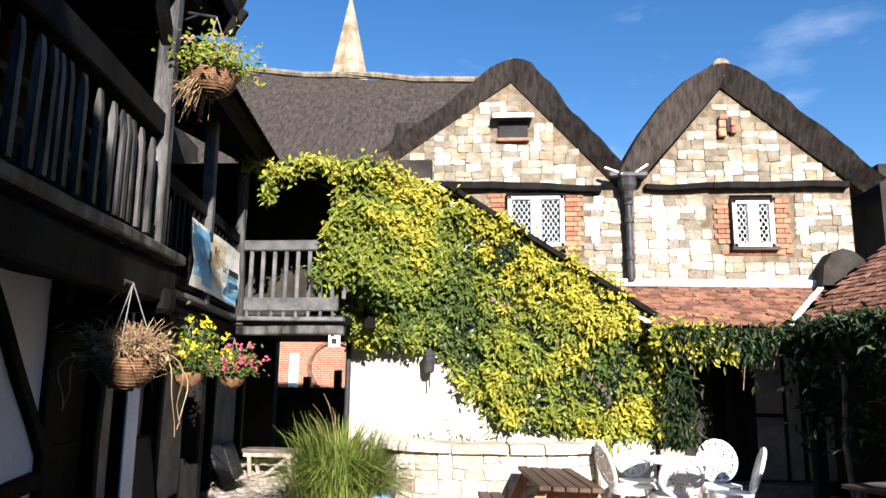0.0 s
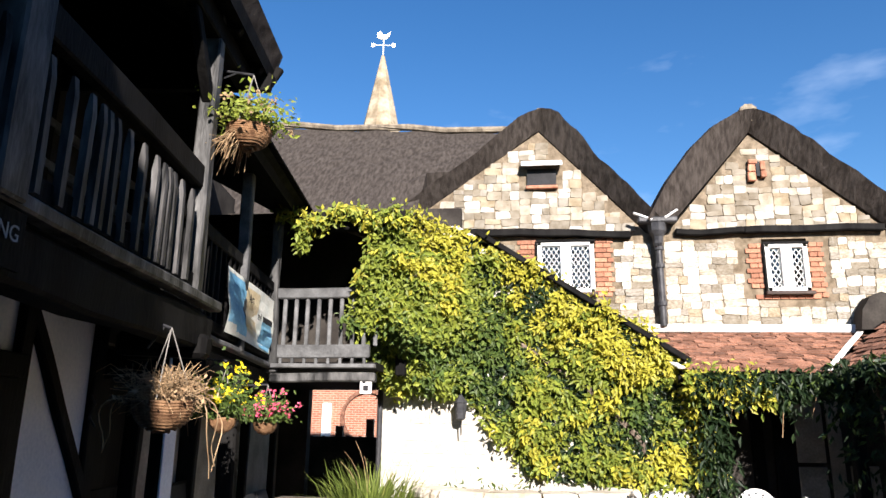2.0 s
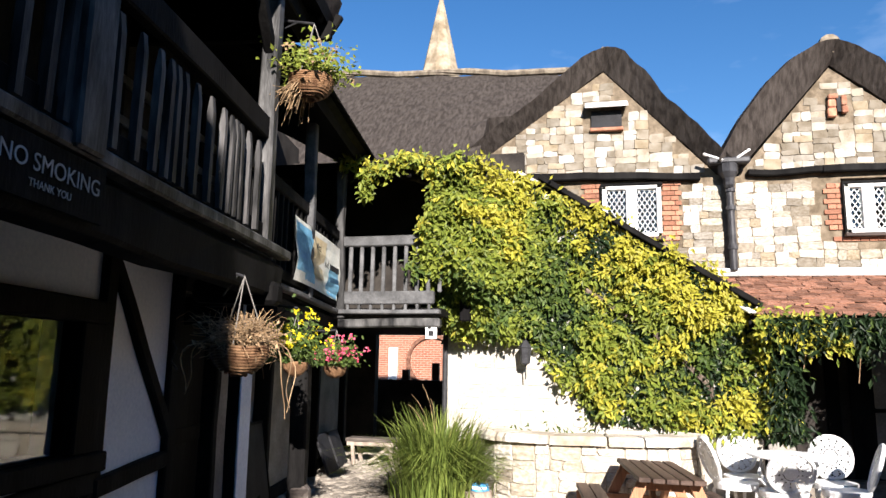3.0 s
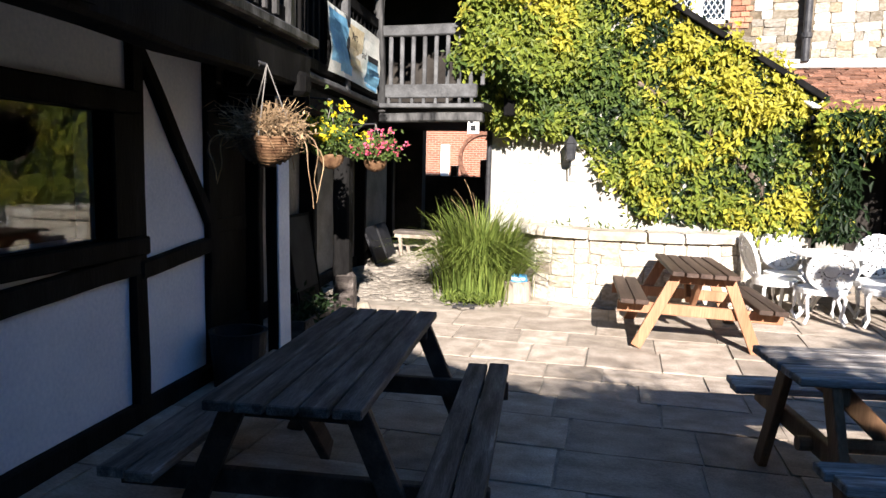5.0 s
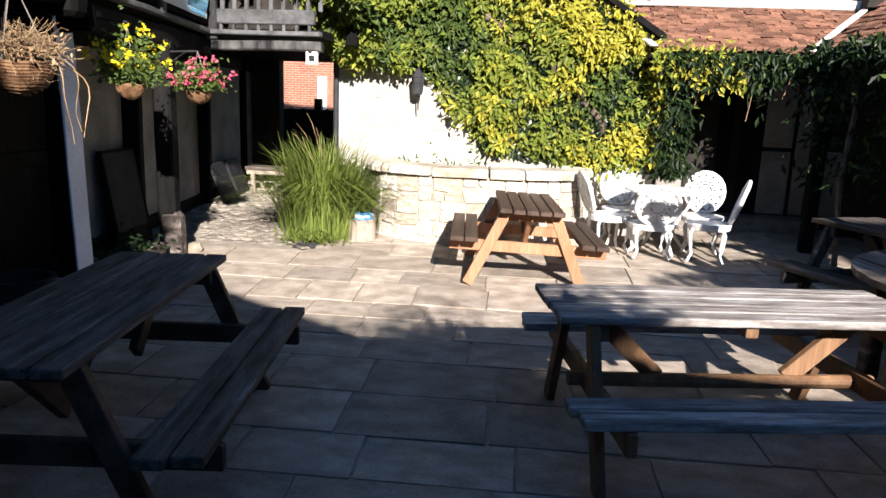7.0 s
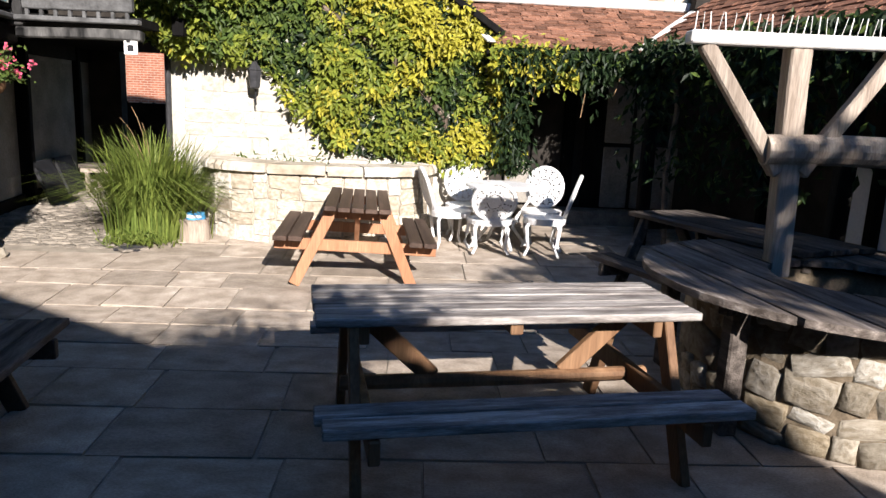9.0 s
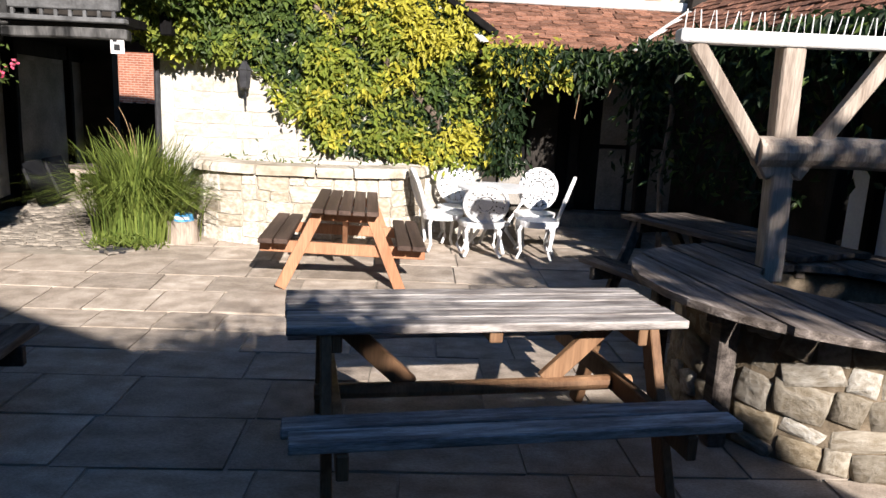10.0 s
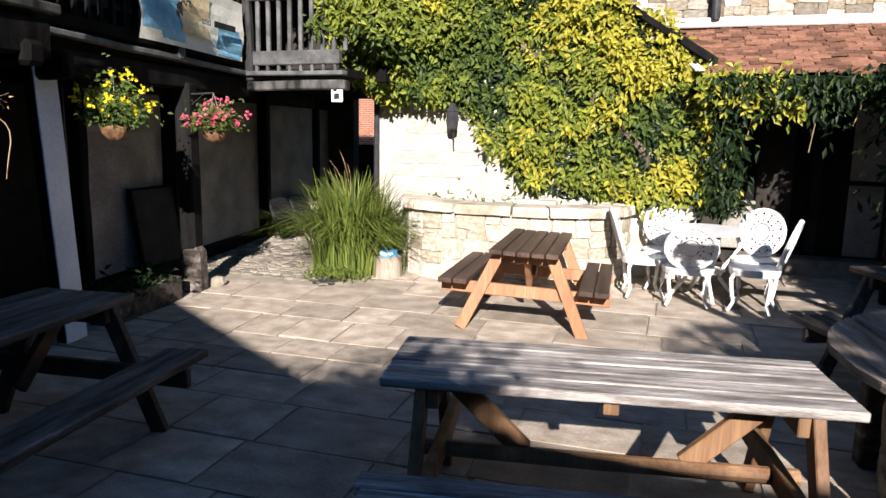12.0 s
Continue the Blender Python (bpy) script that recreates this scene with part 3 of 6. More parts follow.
for k in range(22):
    part("picket", beam((-4.6 + 0.12 * k, 14.9, 0.35), (-4.6 + 0.12 * k, 14.9, 1.38 + 0.05 * (k % 2)), 0.06, 0.03, None, 0.006), "timber", fence)
part("rail", beam((-4.7, 14.95, 1.15), (-2.0, 14.95, 1.15), 0.04, 0.07, None, 0.006), "timber", fence)
part("post", beam((-3.45, 14.9, 0.3), (-3.45, 14.9, 1.62), 0.14, 0.12, None, 0.01), "brown_wood", fence)
part("post", beam((-2.85, 14.9, 0.3), (-2.85, 14.9, 1.75), 0.14, 0.12, None, 0.01), "brown_wood", fence)

# ---- white stair wall, lean-to and gables ----
WY = 10.12
wall_n = solid("wall_north", upright([(-1.64, 0), (2.05, 0), (2.1, 2.45), (0.55, 3.45), (-0.7, 4.2), (-0.9, 4.2), (-0.9, 2.3), (-1.64, 2.3)], WY, WY + 0.3), "limewash", "limewashed stone wall with a sloping top under climbers", "wall")
part("sloping_board", beam((-0.45, WY - 0.06, 4.09), (2.1, WY - 0.06, 2.44), 0.14, 0.07, None, 0.01), "timber", wall_n, "black weathered board along the stair roof")
part("drain_pipe", rod([(-1.66, WY - 0.03, 2.3), (-1.66, WY - 0.03, 0.3)], 0.035, None, 10), "iron", wall_n)
part("stair_roof", upright([(-0.9, 4.25), (0.55, 3.5), (2.15, 2.48), (2.15, 2.42), (0.55, 3.42), (-0.9, 4.15)], WY, 11.45), "timber", wall_n)
rng = random.Random(4)

bm = upright([(-2.0, 4.42), (1.95, 4.42), (0.41, 6.08)], 11.5, 11.8)
upright([(2.25, 4.42), (5.26, 4.42), (3.51, 5.92)], 11.5, 11.8, bm)
for x0, x1, z0, z1 in ((-1.3, 5.24, 0, 2.3), (-2.6, 5.24, 2.3, 3.5), (-2.6, 0.34, 3.5, 4.30), (1.19, 3.55, 3.5, 4.30), (4.16, 5.24, 3.5, 4.30), (-2.6, 5.24, 4.30, 4.42)):
    box(x0, x1, 11.5, 11.8, z0, z1, bm)
gable = solid("wall_gable", bm, "mortar", "rubble stone double gable wall with lime mortar", "wall")
gable_beam = solid("trim", beam((-0.95, 11.44, 4.47), (1.72, 11.44, 4.40), 0.10, 0.11, None, 0.015, 0.03, 10), "timber", "dark weathered tie beam across the gable", "beam")
part("beam_end", beam((2.35, 11.44, 4.42), (3.4, 11.44, 4.41), 0.10, 0.09, None, 0.015, 0.03, 6), "timber", gable_beam)
part("beam_end", beam((3.3, 11.43, 4.42), (5.2, 11.43, 4.43), 0.10, 0.10, None, 0.015, 0.02, 8), "timber", gable_beam)


def thatch_gable(name, inner, outer, y0, y1, label):
    """A thick thatched gable roof: inner and outer lines (x, z) from eave over the ridge to eave, combed and uneven."""
    b = bmesh.new()

    def even(line, n):
        far = [0.0]
        for (xa, za), (xb, zb) in zip(line, line[1:]):
            far.append(far[-1] + math.hypot(xb - xa, zb - za))
        out = []
        for k in range(n + 1):
            d_ = far[-1] * k / n
            j = max(i for i in range(len(line)) if far[i] <= d_ + 1e-9)
            j = min(j, len(line) - 2)
            f = (d_ - far[j]) / (far[j + 1] - far[j])
            out.append((line[j][0] + (line[j + 1][0] - line[j][0]) * f, line[j][1] + (line[j + 1][1] - line[j][1]) * f))
        return out

    def dense(line):
        top = max(range(len(line)), key=lambda i: line[i][1])
        return even(line[:top + 1], 18) + even(line[top:], 18)[1:]
    i, o = dense(inner), dense(outer)
    rows = 16
    rings = []
    for r in range(rows + 1):
        y = y0 + (y1 - y0) * r / rows
        ring = []
        for k, (x, z) in enumerate(i + o[::-1]):
            up = k >= len(i)
            n = noise.noise(Vector((x * 3.1, y * 3.1, z * 3.1)))
            sag = 0.07 if up and r == 0 else 0.0
            zz = z - sag + (0.045 * n if up else 0)
            ring.append(b.verts.new((x + (0.03 * n if up else 0), y + ((0.04 * noise.noise(Vector((x * 5, 7, z * 5))) + (0 if up else 0.27)) if r == 0 else 0), zz)))
        rings.append(ring)
    k = len(rings[0])
    for u, w in zip(rings, rings[1:]):
        for j in range(k):
            b.faces.new((u[j], w[j], w[(j + 1) % k], u[(j + 1) % k]))
    m = len(i)
    for j in range(m - 1):
        b.faces.new((rings[0][j], rings[0][j + 1], rings[0][k - 2 - j], rings[0][k - 1 - j]))
    bmesh.ops.recalc_face_normals(b, faces=b.faces[:])
    return solid(name, b, "thatch", label, "roof", smooth=False)


g1 = thatch_gable("roof_gable_west", [(-2.25, 4.2), (0.41, 6.10), (1.99, 4.40)], [(-2.4, 4.40), (-0.6, 5.70), (-0.05, 6.17), (0.22, 6.37), (0.45, 6.44), (0.7, 6.35), (0.95, 6.06), (1.22, 5.70), (2.12, 4.66)], 11.22, 15.5, "dark thatched roof over a stone gable")
g2 = thatch_gable("roof_gable_east", [(2.2, 4.42), (3.51, 5.94), (5.42, 4.32)], [(1.93, 4.62), (2.22, 5.16), (2.62, 5.70), (2.98, 6.05), (3.3, 6.23), (3.56, 6.29), (3.8, 6.20), (4.12, 5.93), (4.45, 5.62), (5.62, 4.52)], 11.20, 15.5, "dark thatched roof over a stone gable")
for g, pts in ((g1, [(0.45, 11.42, 6.32), (0.45, 12.4, 6.36), (0.45, 15.4, 6.36)]), (g2, [(3.50, 11.32, 6.20), (3.50, 12.4, 6.26), (3.50, 15.4, 6.26)])):
    part("ridge", rod(pts, 0.14, None, 10), "thatch_ridge", g, "pale straw ridge roll")
# main thatched roof behind the gallery
bm = bmesh.new()
cols, rows = 40, 16
line = []
for r in range(rows + 1):
    f = r / rows
    y = 10.85 + (13.5 - 10.85) * f
    z = 4.50 + (7.12 - 4.50) * f + 0.08 * math.sin(math.pi * f)
    line.append([bm.verts.new((-9 + 9.2 * c / cols, y, z - 0.07 * (-9 + 9.2 * c / cols + 3) * f * 0.9 + 0.05 * noise.noise(Vector((c * 0.6, r * 0.9, 0))))) for c in range(cols + 1)])
for u, w in zip(line, line[1:]):
    for c in range(cols):
        if u[c].co.y > 11.85 or u[c + 1].co.x < -1.2:
            bm.faces.new((u[c], u[c + 1], w[c + 1], w[c]))
bmesh.ops.delete(bm, geom=[v for v in bm.verts if not v.link_faces], context="VERTS")
ext = bmesh.ops.extrude_face_region(bm, geom=bm.faces[:])
for v in ext["geom"]:
    if isinstance(v, bmesh.types.BMVert):
        v.co += Vector((0, 0.15, -0.28))
bmesh.ops.recalc_face_normals(bm, faces=bm.faces[:])
main = solid("roof_main", bm, "thatch", "large weathered thatched roof slope", "roof")
part("ridge", rod([(-9 + 0.7 * k, 13.5, 7.18 - 0.063 * (-6 + 0.7 * k) + 0.03 * math.sin(k * 2.1)) for k in range(14)], 0.07, None, 8), "thatch_ridge", main, "straw ridge with netting")
part("back_slope", upright([(-9, 4.4), (0.2, 4.4), (0.2, 6.7), (-9, 7.4)], 13.6, 13.9), "thatch", main)

# lean-to tiled roof below the gables
lean = solid("roof_lean_to", upright([(1.55, 2.9), (4.9, 2.9), (4.9, 2.96), (1.55, 2.96)], 0, 0.01), "timber", "old clay-tiled lean-to roof", "roof")
bm = bmesh.new()
v = [bm.verts.new(p) for p in ((1.7, 11.5, 2.93), (4.7, 11.5, 2.93), (3.62, 9.92, 2.27), (2.0, 9.92, 2.27), (1.7, 11.5, 2.86), (4.7, 11.5, 2.86), (3.62, 9.92, 2.20), (2.0, 9.92, 2.20))]
for f in ((0, 3, 2, 1), (4, 5, 6, 7), (0, 1, 5, 4), (3, 7, 6, 2), (0, 4, 7, 3), (1, 2, 6, 5)):
    bm.faces.new([v[i] for i in f])
bm.to_mesh(lean.data)
bm.free()
part("flashing", beam((1.45, 11.43, 3.01), (4.72, 11.43, 2.99), 0.10, 0.11, None, 0.015, 0.006, 6), "lead", lean, "white lead flashing along the wall")
part("valley_lead", beam((4.72, 11.40, 2.98), (3.64, 9.90, 2.32), 0.08, 0.03, None, 0.008, 0.01, 6), "lead", lean, "pale lead in the roof valley")
part("eave_board", beam((1.95, 9.93, 2.20), (3.7, 9.93, 2.20), 0.04, 0.10, None, 0.008), "timber", lean)
part("flashing_left", beam((1.40, 11.2, 2.96), (2.0, 9.9, 2.33), 0.10, 0.03, None, 0.008), "lead", lean)
# coloured near black so the wall reads as deep shade
solid("wall_under_lean_to", box(2.05, 5.2, 11.2, 11.45, 0, 2.85), "room", "wall under the lean-to, deep shade put into its colour", "wall")
for x, w in ((2.6, 0.12), (3.15, 0.16), (3.5, 0.3), (4.05, 0.06), (4.4, 0.05)):
    solid("door_post", beam((x, 11.18, 0.1), (x, 11.18, 2.4), w, 0.06, None, 0.01), "timber", "dark upright timber under the lean-to", "post")
# pale panels toned down by colour, as if lying in shade
for x0, x1, z0, z1, paint in ((3.62, 3.97, 0.38, 1.18, "dim_render"), (3.62, 3.97, 1.23, 2.15, "dim_render"), (4.02, 4.19, 0.38, 2.1, "dim_render"), (4.26, 4.95, 0.38, 1.2, "dim_render")):
    solid("door_panel", box(x0, x1, 11.14, 11.19, z0, z1, None, 0.01), paint, "pale plastered panel between dark uprights, coloured dim for shade", "panel")
solid("doorstep", box(2.5, 4.3, 10.78, 11.13, 0.0, 0.37, None, 0.02), "cobble", "worn stone doorstep under the lean-to", "step")
solid("door_2", box(2.68, 3.06, 11.14, 11.19, 0.35, 2.2, None, 0.01), "room", "dark half-glazed door in the shade", "door")
solid("window_ledge", box(2.34, 2.66, 11.10, 11.19, 0.40, 0.92, box(2.32, 2.68, 11.04, 11.19, 0.925, 0.96, None, 0.006), 0.008), "dim_render", "pale panelled ledge below the shaded window", "ledge")

# ---- east range with its climber-hung eave ----
EA, EB = Vector((3.70, 9.95, 2.30)), Vector((5.35, 4.6, 2.36))
east = thing("roof_east", "clay-tiled roof of the east range", "roof", kind="structure")
d = (EB - EA).normalized()
OE = Vector((-d.y, d.x, 0))
if OE.x < 0:
    OE = -OE
bm = bmesh.new()
up3 = Vector((0, 0, 1.0))
q = [EA, EB, EB + 3.2 * (OE + 0.72 * up3), EA + 3.2 * (OE + 0.72 * up3)]
v = [bm.verts.new(p) for p in q] + [bm.verts.new(p - Vector((0, 0, 0.08))) for p in q]
for f in ((0, 1, 2, 3), (7, 6, 5, 4), (0, 4, 5, 1), (1, 5, 6, 2), (2, 6, 7, 3), (3, 7, 4, 0)):
    bm.faces.new([v[i] for i in f])
bmesh.ops.recalc_face_normals(bm, faces=bm.faces[:])
part("boarding", bm, "timber", east)
part("eave_beam", beam(EA - 0.13 * up3, EB - 0.13 * up3, 0.12, 0.16, None, 0.012, 0.01, 6), "timber", east)
wq = [EA + 1.3 * OE, EB + 1.3 * OE]
# this wall too has its shade in the colour
wall_e = solid("wall_east", beam(wq[0] + Vector((-0.4, 1.3, -0.95)), wq[1] + Vector((0, 0, -0.98)), 0.2, 3.0, None, 0.0), "room", "wall of the east range, deep shade put into its colour", "wall")
for f in (0.15, 0.4, 0.62, 0.85):
    p = wq[0].lerp(wq[1], f) - 0.13 * OE
    part("timber", beam((p.x, p.y, 0), (p.x, p.y, 2.4), 0.14, 0.12, None, 0.01), "timber", wall_e)
p, q = wq[0].lerp(wq[1], 0.34) - 0.115 * OE, wq[0].lerp(wq[1], 0.46) - 0.115 * OE
part("plaster_panel", beam((p.x, p.y, 0.76), (q.x, q.y, 0.76), 0.03, 0.92, None, 0.004), "plaster", wall_e, "white plaster panel in deep shade")
for f in (0.02, 0.5, 0.97):
    p = EA.lerp(EB, f)
    solid("post_east", beam((p.x + 0.1, p.y, gz(p.y) - 0.03), (p.x + 0.1, p.y, 2.2), 0.13, 0.13, None, 0.012, 0.01, 5), "timber", "black timber post of the east range", "post")
solid("wall_neighbour", box(5.72, 6.6, 11.6, 12.6, 0, 4.78), "room", "dark weathered end wall of the neighbouring range", "wall")
part("ridge_end", upright([(4.62, 2.95), (4.66, 3.22), (4.78, 3.40), (4.92, 3.46), (5.06, 3.42), (5.2, 3.3), (5.3, 2.95)], 11.18, 11.44), "room", east, "dark rounded hump at the ridge end")
# unseen wall, made this tall to keep sky light off the shaded yard
solid("wall_far_east", box(9.0, 9.3, -4, 13, 0, 7.0), "dim_render", "unseen plain wall east of the yard, raised to cut sky light", "wall")

# ---- the house behind, whose roofline shades the yard ----
rear = solid("wall_south", upright([(-9, 0), (9, 0), (9, 2.6), (5.85, 2.6), (5.67, 3.07), (5.5, 3.45), (5.3, 3.55), (3.0, 3.55), (2.35, 3.78), (1.34, 4.18), (0.42, 4.56), (0.36, 5.2), (0.30, 5.75), (0.1, 6.0), (-3.2, 6.8), (-9, 7.0)], -1.5, -1.2), "room", "plain gabled house wall closing the yard to the south", "wall")
solid("wall_far_west", box(-9.0, -8.8, -4, 16, 0, 5), "room", "plain wall behind the west range", "wall")

# ---- church spire far behind ----
spire = thing("church_spire", "pale stone church spire with a gilded weathercock", "spire", kind="structure", m=pose(-9.6, 45, -1.35) @ Matrix.Scale(1.838, 4))
part("steeple", lathe([(0.0, 15.3), (0.06, 15.25), (0.74, 12.0), (1.25, 9.6), (1.25, 0)], 8), "spire", spire)
part("vane_rod", rod([(0, 0, 15.2), (0, 0, 16.0)], 0.02), "gold", spire)
part("vane_arm", rod([(-0.38, 0, 15.72), (0.38, 0, 15.66)], 0.015), "gold", spire)
part("weathercock", upright([(-0.25, 16.02), (-0.1, 15.95), (0.12, 15.95), (0.22, 16.05), (0.26, 16.25), (0.12, 16.12), (-0.02, 16.12), (-0.14, 16.3), (-0.24, 16.22)], -0.02, 0.02), "gold", spire)
for x, z in ((-0.4, 15.72), (0.4, 15.66)):
    part("letter", box(x - 0.06, x + 0.06, -0.01, 0.01, z - 0.08, z + 0.08), "gold", spire)


# ---- picnic tables ----
def picnic_table(m, length, width, planks, top, leg, label, z=0.735, log=False, seat=0.62, group="picnic tables"):
    """A picnic table with its two benches on A-frames; the length lies along x."""
    t = thing("picnic_table", label, "picnic table", group, m=m)
    r = random.Random(int(length * 1000))
    w = width / planks
    for k in range(planks):
        y = -width / 2 + w * (k + 0.5)
        dx = r.uniform(-0.012, 0.012)
        part("plank", box(-length / 2 + dx, length / 2 + dx, y - w / 2 + 0.006, y + w / 2 - 0.006, z - 0.04, z + r.uniform(-0.003, 0.003), None, 0.005), top, t)
    for sgn in (-1, 1):
        for k in range(2):
            y = sgn * (seat + (k - 0.5) * 0.125)
            dx = r.uniform(-0.015, 0.015)
            part("bench_plank", box(-length / 2 + dx, length / 2 + dx, y - 0.057, y + 0.057, 0.405, 0.447, None, 0.005), top, t)
    for sx in (-1, 1):
        x = sx * (length / 2 - 0.16)
        for sy in (-1, 1):
            part("leg", beam((x, sy * (width / 2 - 0.07), z - 0.045), (x, sy * (width / 2 + 0.23), 0.0), 0.095, 0.045, None, 0.005, up=(1, 0, 0)), leg, t)
        part("bench_bearer", box(x - sx * 0.068, x - sx * 0.023, -seat - 0.13, seat + 0.13, 0.30, 0.40, None, 0.005), leg, t)
        part("top_bearer", box(x - sx * 0.068, x - sx * 0.023, -width / 2 + 0.03, width / 2 - 0.03, z - 0.125, z - 0.042, None, 0.005), leg, t)
        part("brace", beam((x - sx * 0.06, 0, z - 0.06), (x - sx * 0.40, 0, 0.35), 0.045, 0.09, None, 0.005), leg, t)
    if log:
        part("stretcher", rod([(-length / 2 + 0.12, -0.02, 0.34), (0, -0.02, 0.335), (length / 2 - 0.12, -0.02, 0.34)], 0.036, None, 10), "mid_wood", t, "round peeled log stretcher")
        part("middle_bearer", box(-0.03, 0.03, -width / 2 + 0.04, width / 2 - 0.04, z - 0.10, z - 0.042, None, 0.005), leg, t)
    return t


picnic_table(pose(0.73, 8.29, 0.03, 2, 0, 96), 1.36, 0.57, 5, "brown_wood", "new_wood", "dark-topped picnic table on new orange pine legs", 0.715, seat=0.57)
picnic_table(pose(-1.02, 4.36, -0.012, 0, 0, 98.4), 1.78, 0.61, 5, "table_wood", "brown_wood", "weathered dark wooden picnic table beside the timbered wall", 0.745)
picnic_table(pose(1.825, 5.065, -0.012, 0, 0, 11.5), 1.78, 0.60, 5, "grey_wood", "mid_wood", "silver-grey weathered picnic table with a log stretcher", 0.735, True)
picnic_table(pose(3.80, 7.15, 0.0, 0, 0, -66), 1.75, 0.70, 5, "dark_wood", "dark_wood", "old dark picnic table in the shade of the climbers", 0.80)

# ---- the well with its round table and timber frame ----
well = thing("stone_well", "round rubble stone well in the yard", "well", m=pose(3.90, 5.74, 0))
part("core", lathe([(0.52, 0), (0.882, 0), (0.882, 0.68), (0.52, 0.68), (0.52, 0)], 40), "mortar", well)
rr = random.Random(9)
ring = thing("round_table", "round weathered plank table built round the well", "table", m=pose(3.90, 5.74, 0, 0, 0, -81))
w = 0.2925
for k in range(8):
    y0, y1 = -1.17 + w * k + 0.011, -1.17 + w * (k + 1) - 0.011
    outer = lambda y: math.sqrt(max(0.0, 1.17 ** 2 - y * y))
    inner = lambda y: math.sqrt(max(0.0, 0.45 ** 2 - y * y))
    n = 8
    yy = [y0 + (y1 - y0) * i / n for i in range(n + 1)]
    if max(inner(y0), inner(y1)) > 0.02:
        for sg in (-1, 1):
            part("plank", prism([(sg * inner(y), y) for y in yy] + [(sg * outer(y), y) for y in yy[::-1]], 0.712, 0.752), "table_wood", ring)
    else:
        part("plank", prism([(-outer(y), y) for y in yy] + [(outer(y), y) for y in yy[::-1]], 0.712, 0.752), "table_wood", ring)
for k in range(6):
    a = k * math.pi / 3 + 0.9
    part("leg", beam((1.0 * math.cos(a), 1.0 * math.sin(a), 0), (1.0 * math.cos(a), 1.0 * math.sin(a), 0.7), 0.1, 0.1, None, 0.01), "dark_wood", ring)
    part("bearer", beam((0.5 * math.cos(a), 0.5 * math.sin(a), 0.68), (1.12 * math.cos(a), 1.12 * math.sin(a), 0.68), 0.06, 0.05, None, 0.006), "dark_wood", ring)
frame_w = thing("well_frame", "pale oak well-head frame with bird spikes on its beam", "well frame")
part("post", beam((3.63, 6.12, 0.66), (3.585, 6.12, 2.05), 0.13, 0.13, None, 0.012, 0.012, 6, up=(0, 1, 0)), "pale_wood", frame_w)
part("post", beam((4.95, 6.12, 0.0), (4.95, 6.12, 2.05), 0.13, 0.13, None, 0.012, 0.012, 6, up=(0, 1, 0)), "pale_wood", frame_w)
# white in place of the frame's oak puts the sunlight into the colour
part("top_beam", beam((2.92, 6.10, 2.075), (5.6, 6.10, 2.09), 0.13, 0.075, None, 0.01, 0.006, 8), "white", frame_w, "top beam coloured white for the sun on it")
for x0, x1 in ((3.02, 3.55), (4.16, 3.68), (4.40, 4.9)):
    part("brace", beam((x0, 6.1, 2.04), (x1, 6.1, 1.30), 0.09, 0.09, None, 0.012, 0.012, 6, up=(0, 1, 0)), "pale_wood", frame_w)
part("windlass", rod([(3.45, 6.1, 1.44), (3.9, 6.1, 1.455), (4.5, 6.1, 1.45), (5.05, 6.1, 1.46)], 0.095, None, 14), "pale_wood", frame_w, "thick round windlass log")
for k in range(60):
    x = 2.94 + 0.045 * k
    p = rr.uniform(-0.02, 0.02)
    part("spike", rod([(x, 6.06, 2.11), (x + p, 6.04, 2.215)], 0.0018 if k % 2 else 0.0038, None, 4), "white", frame_w)


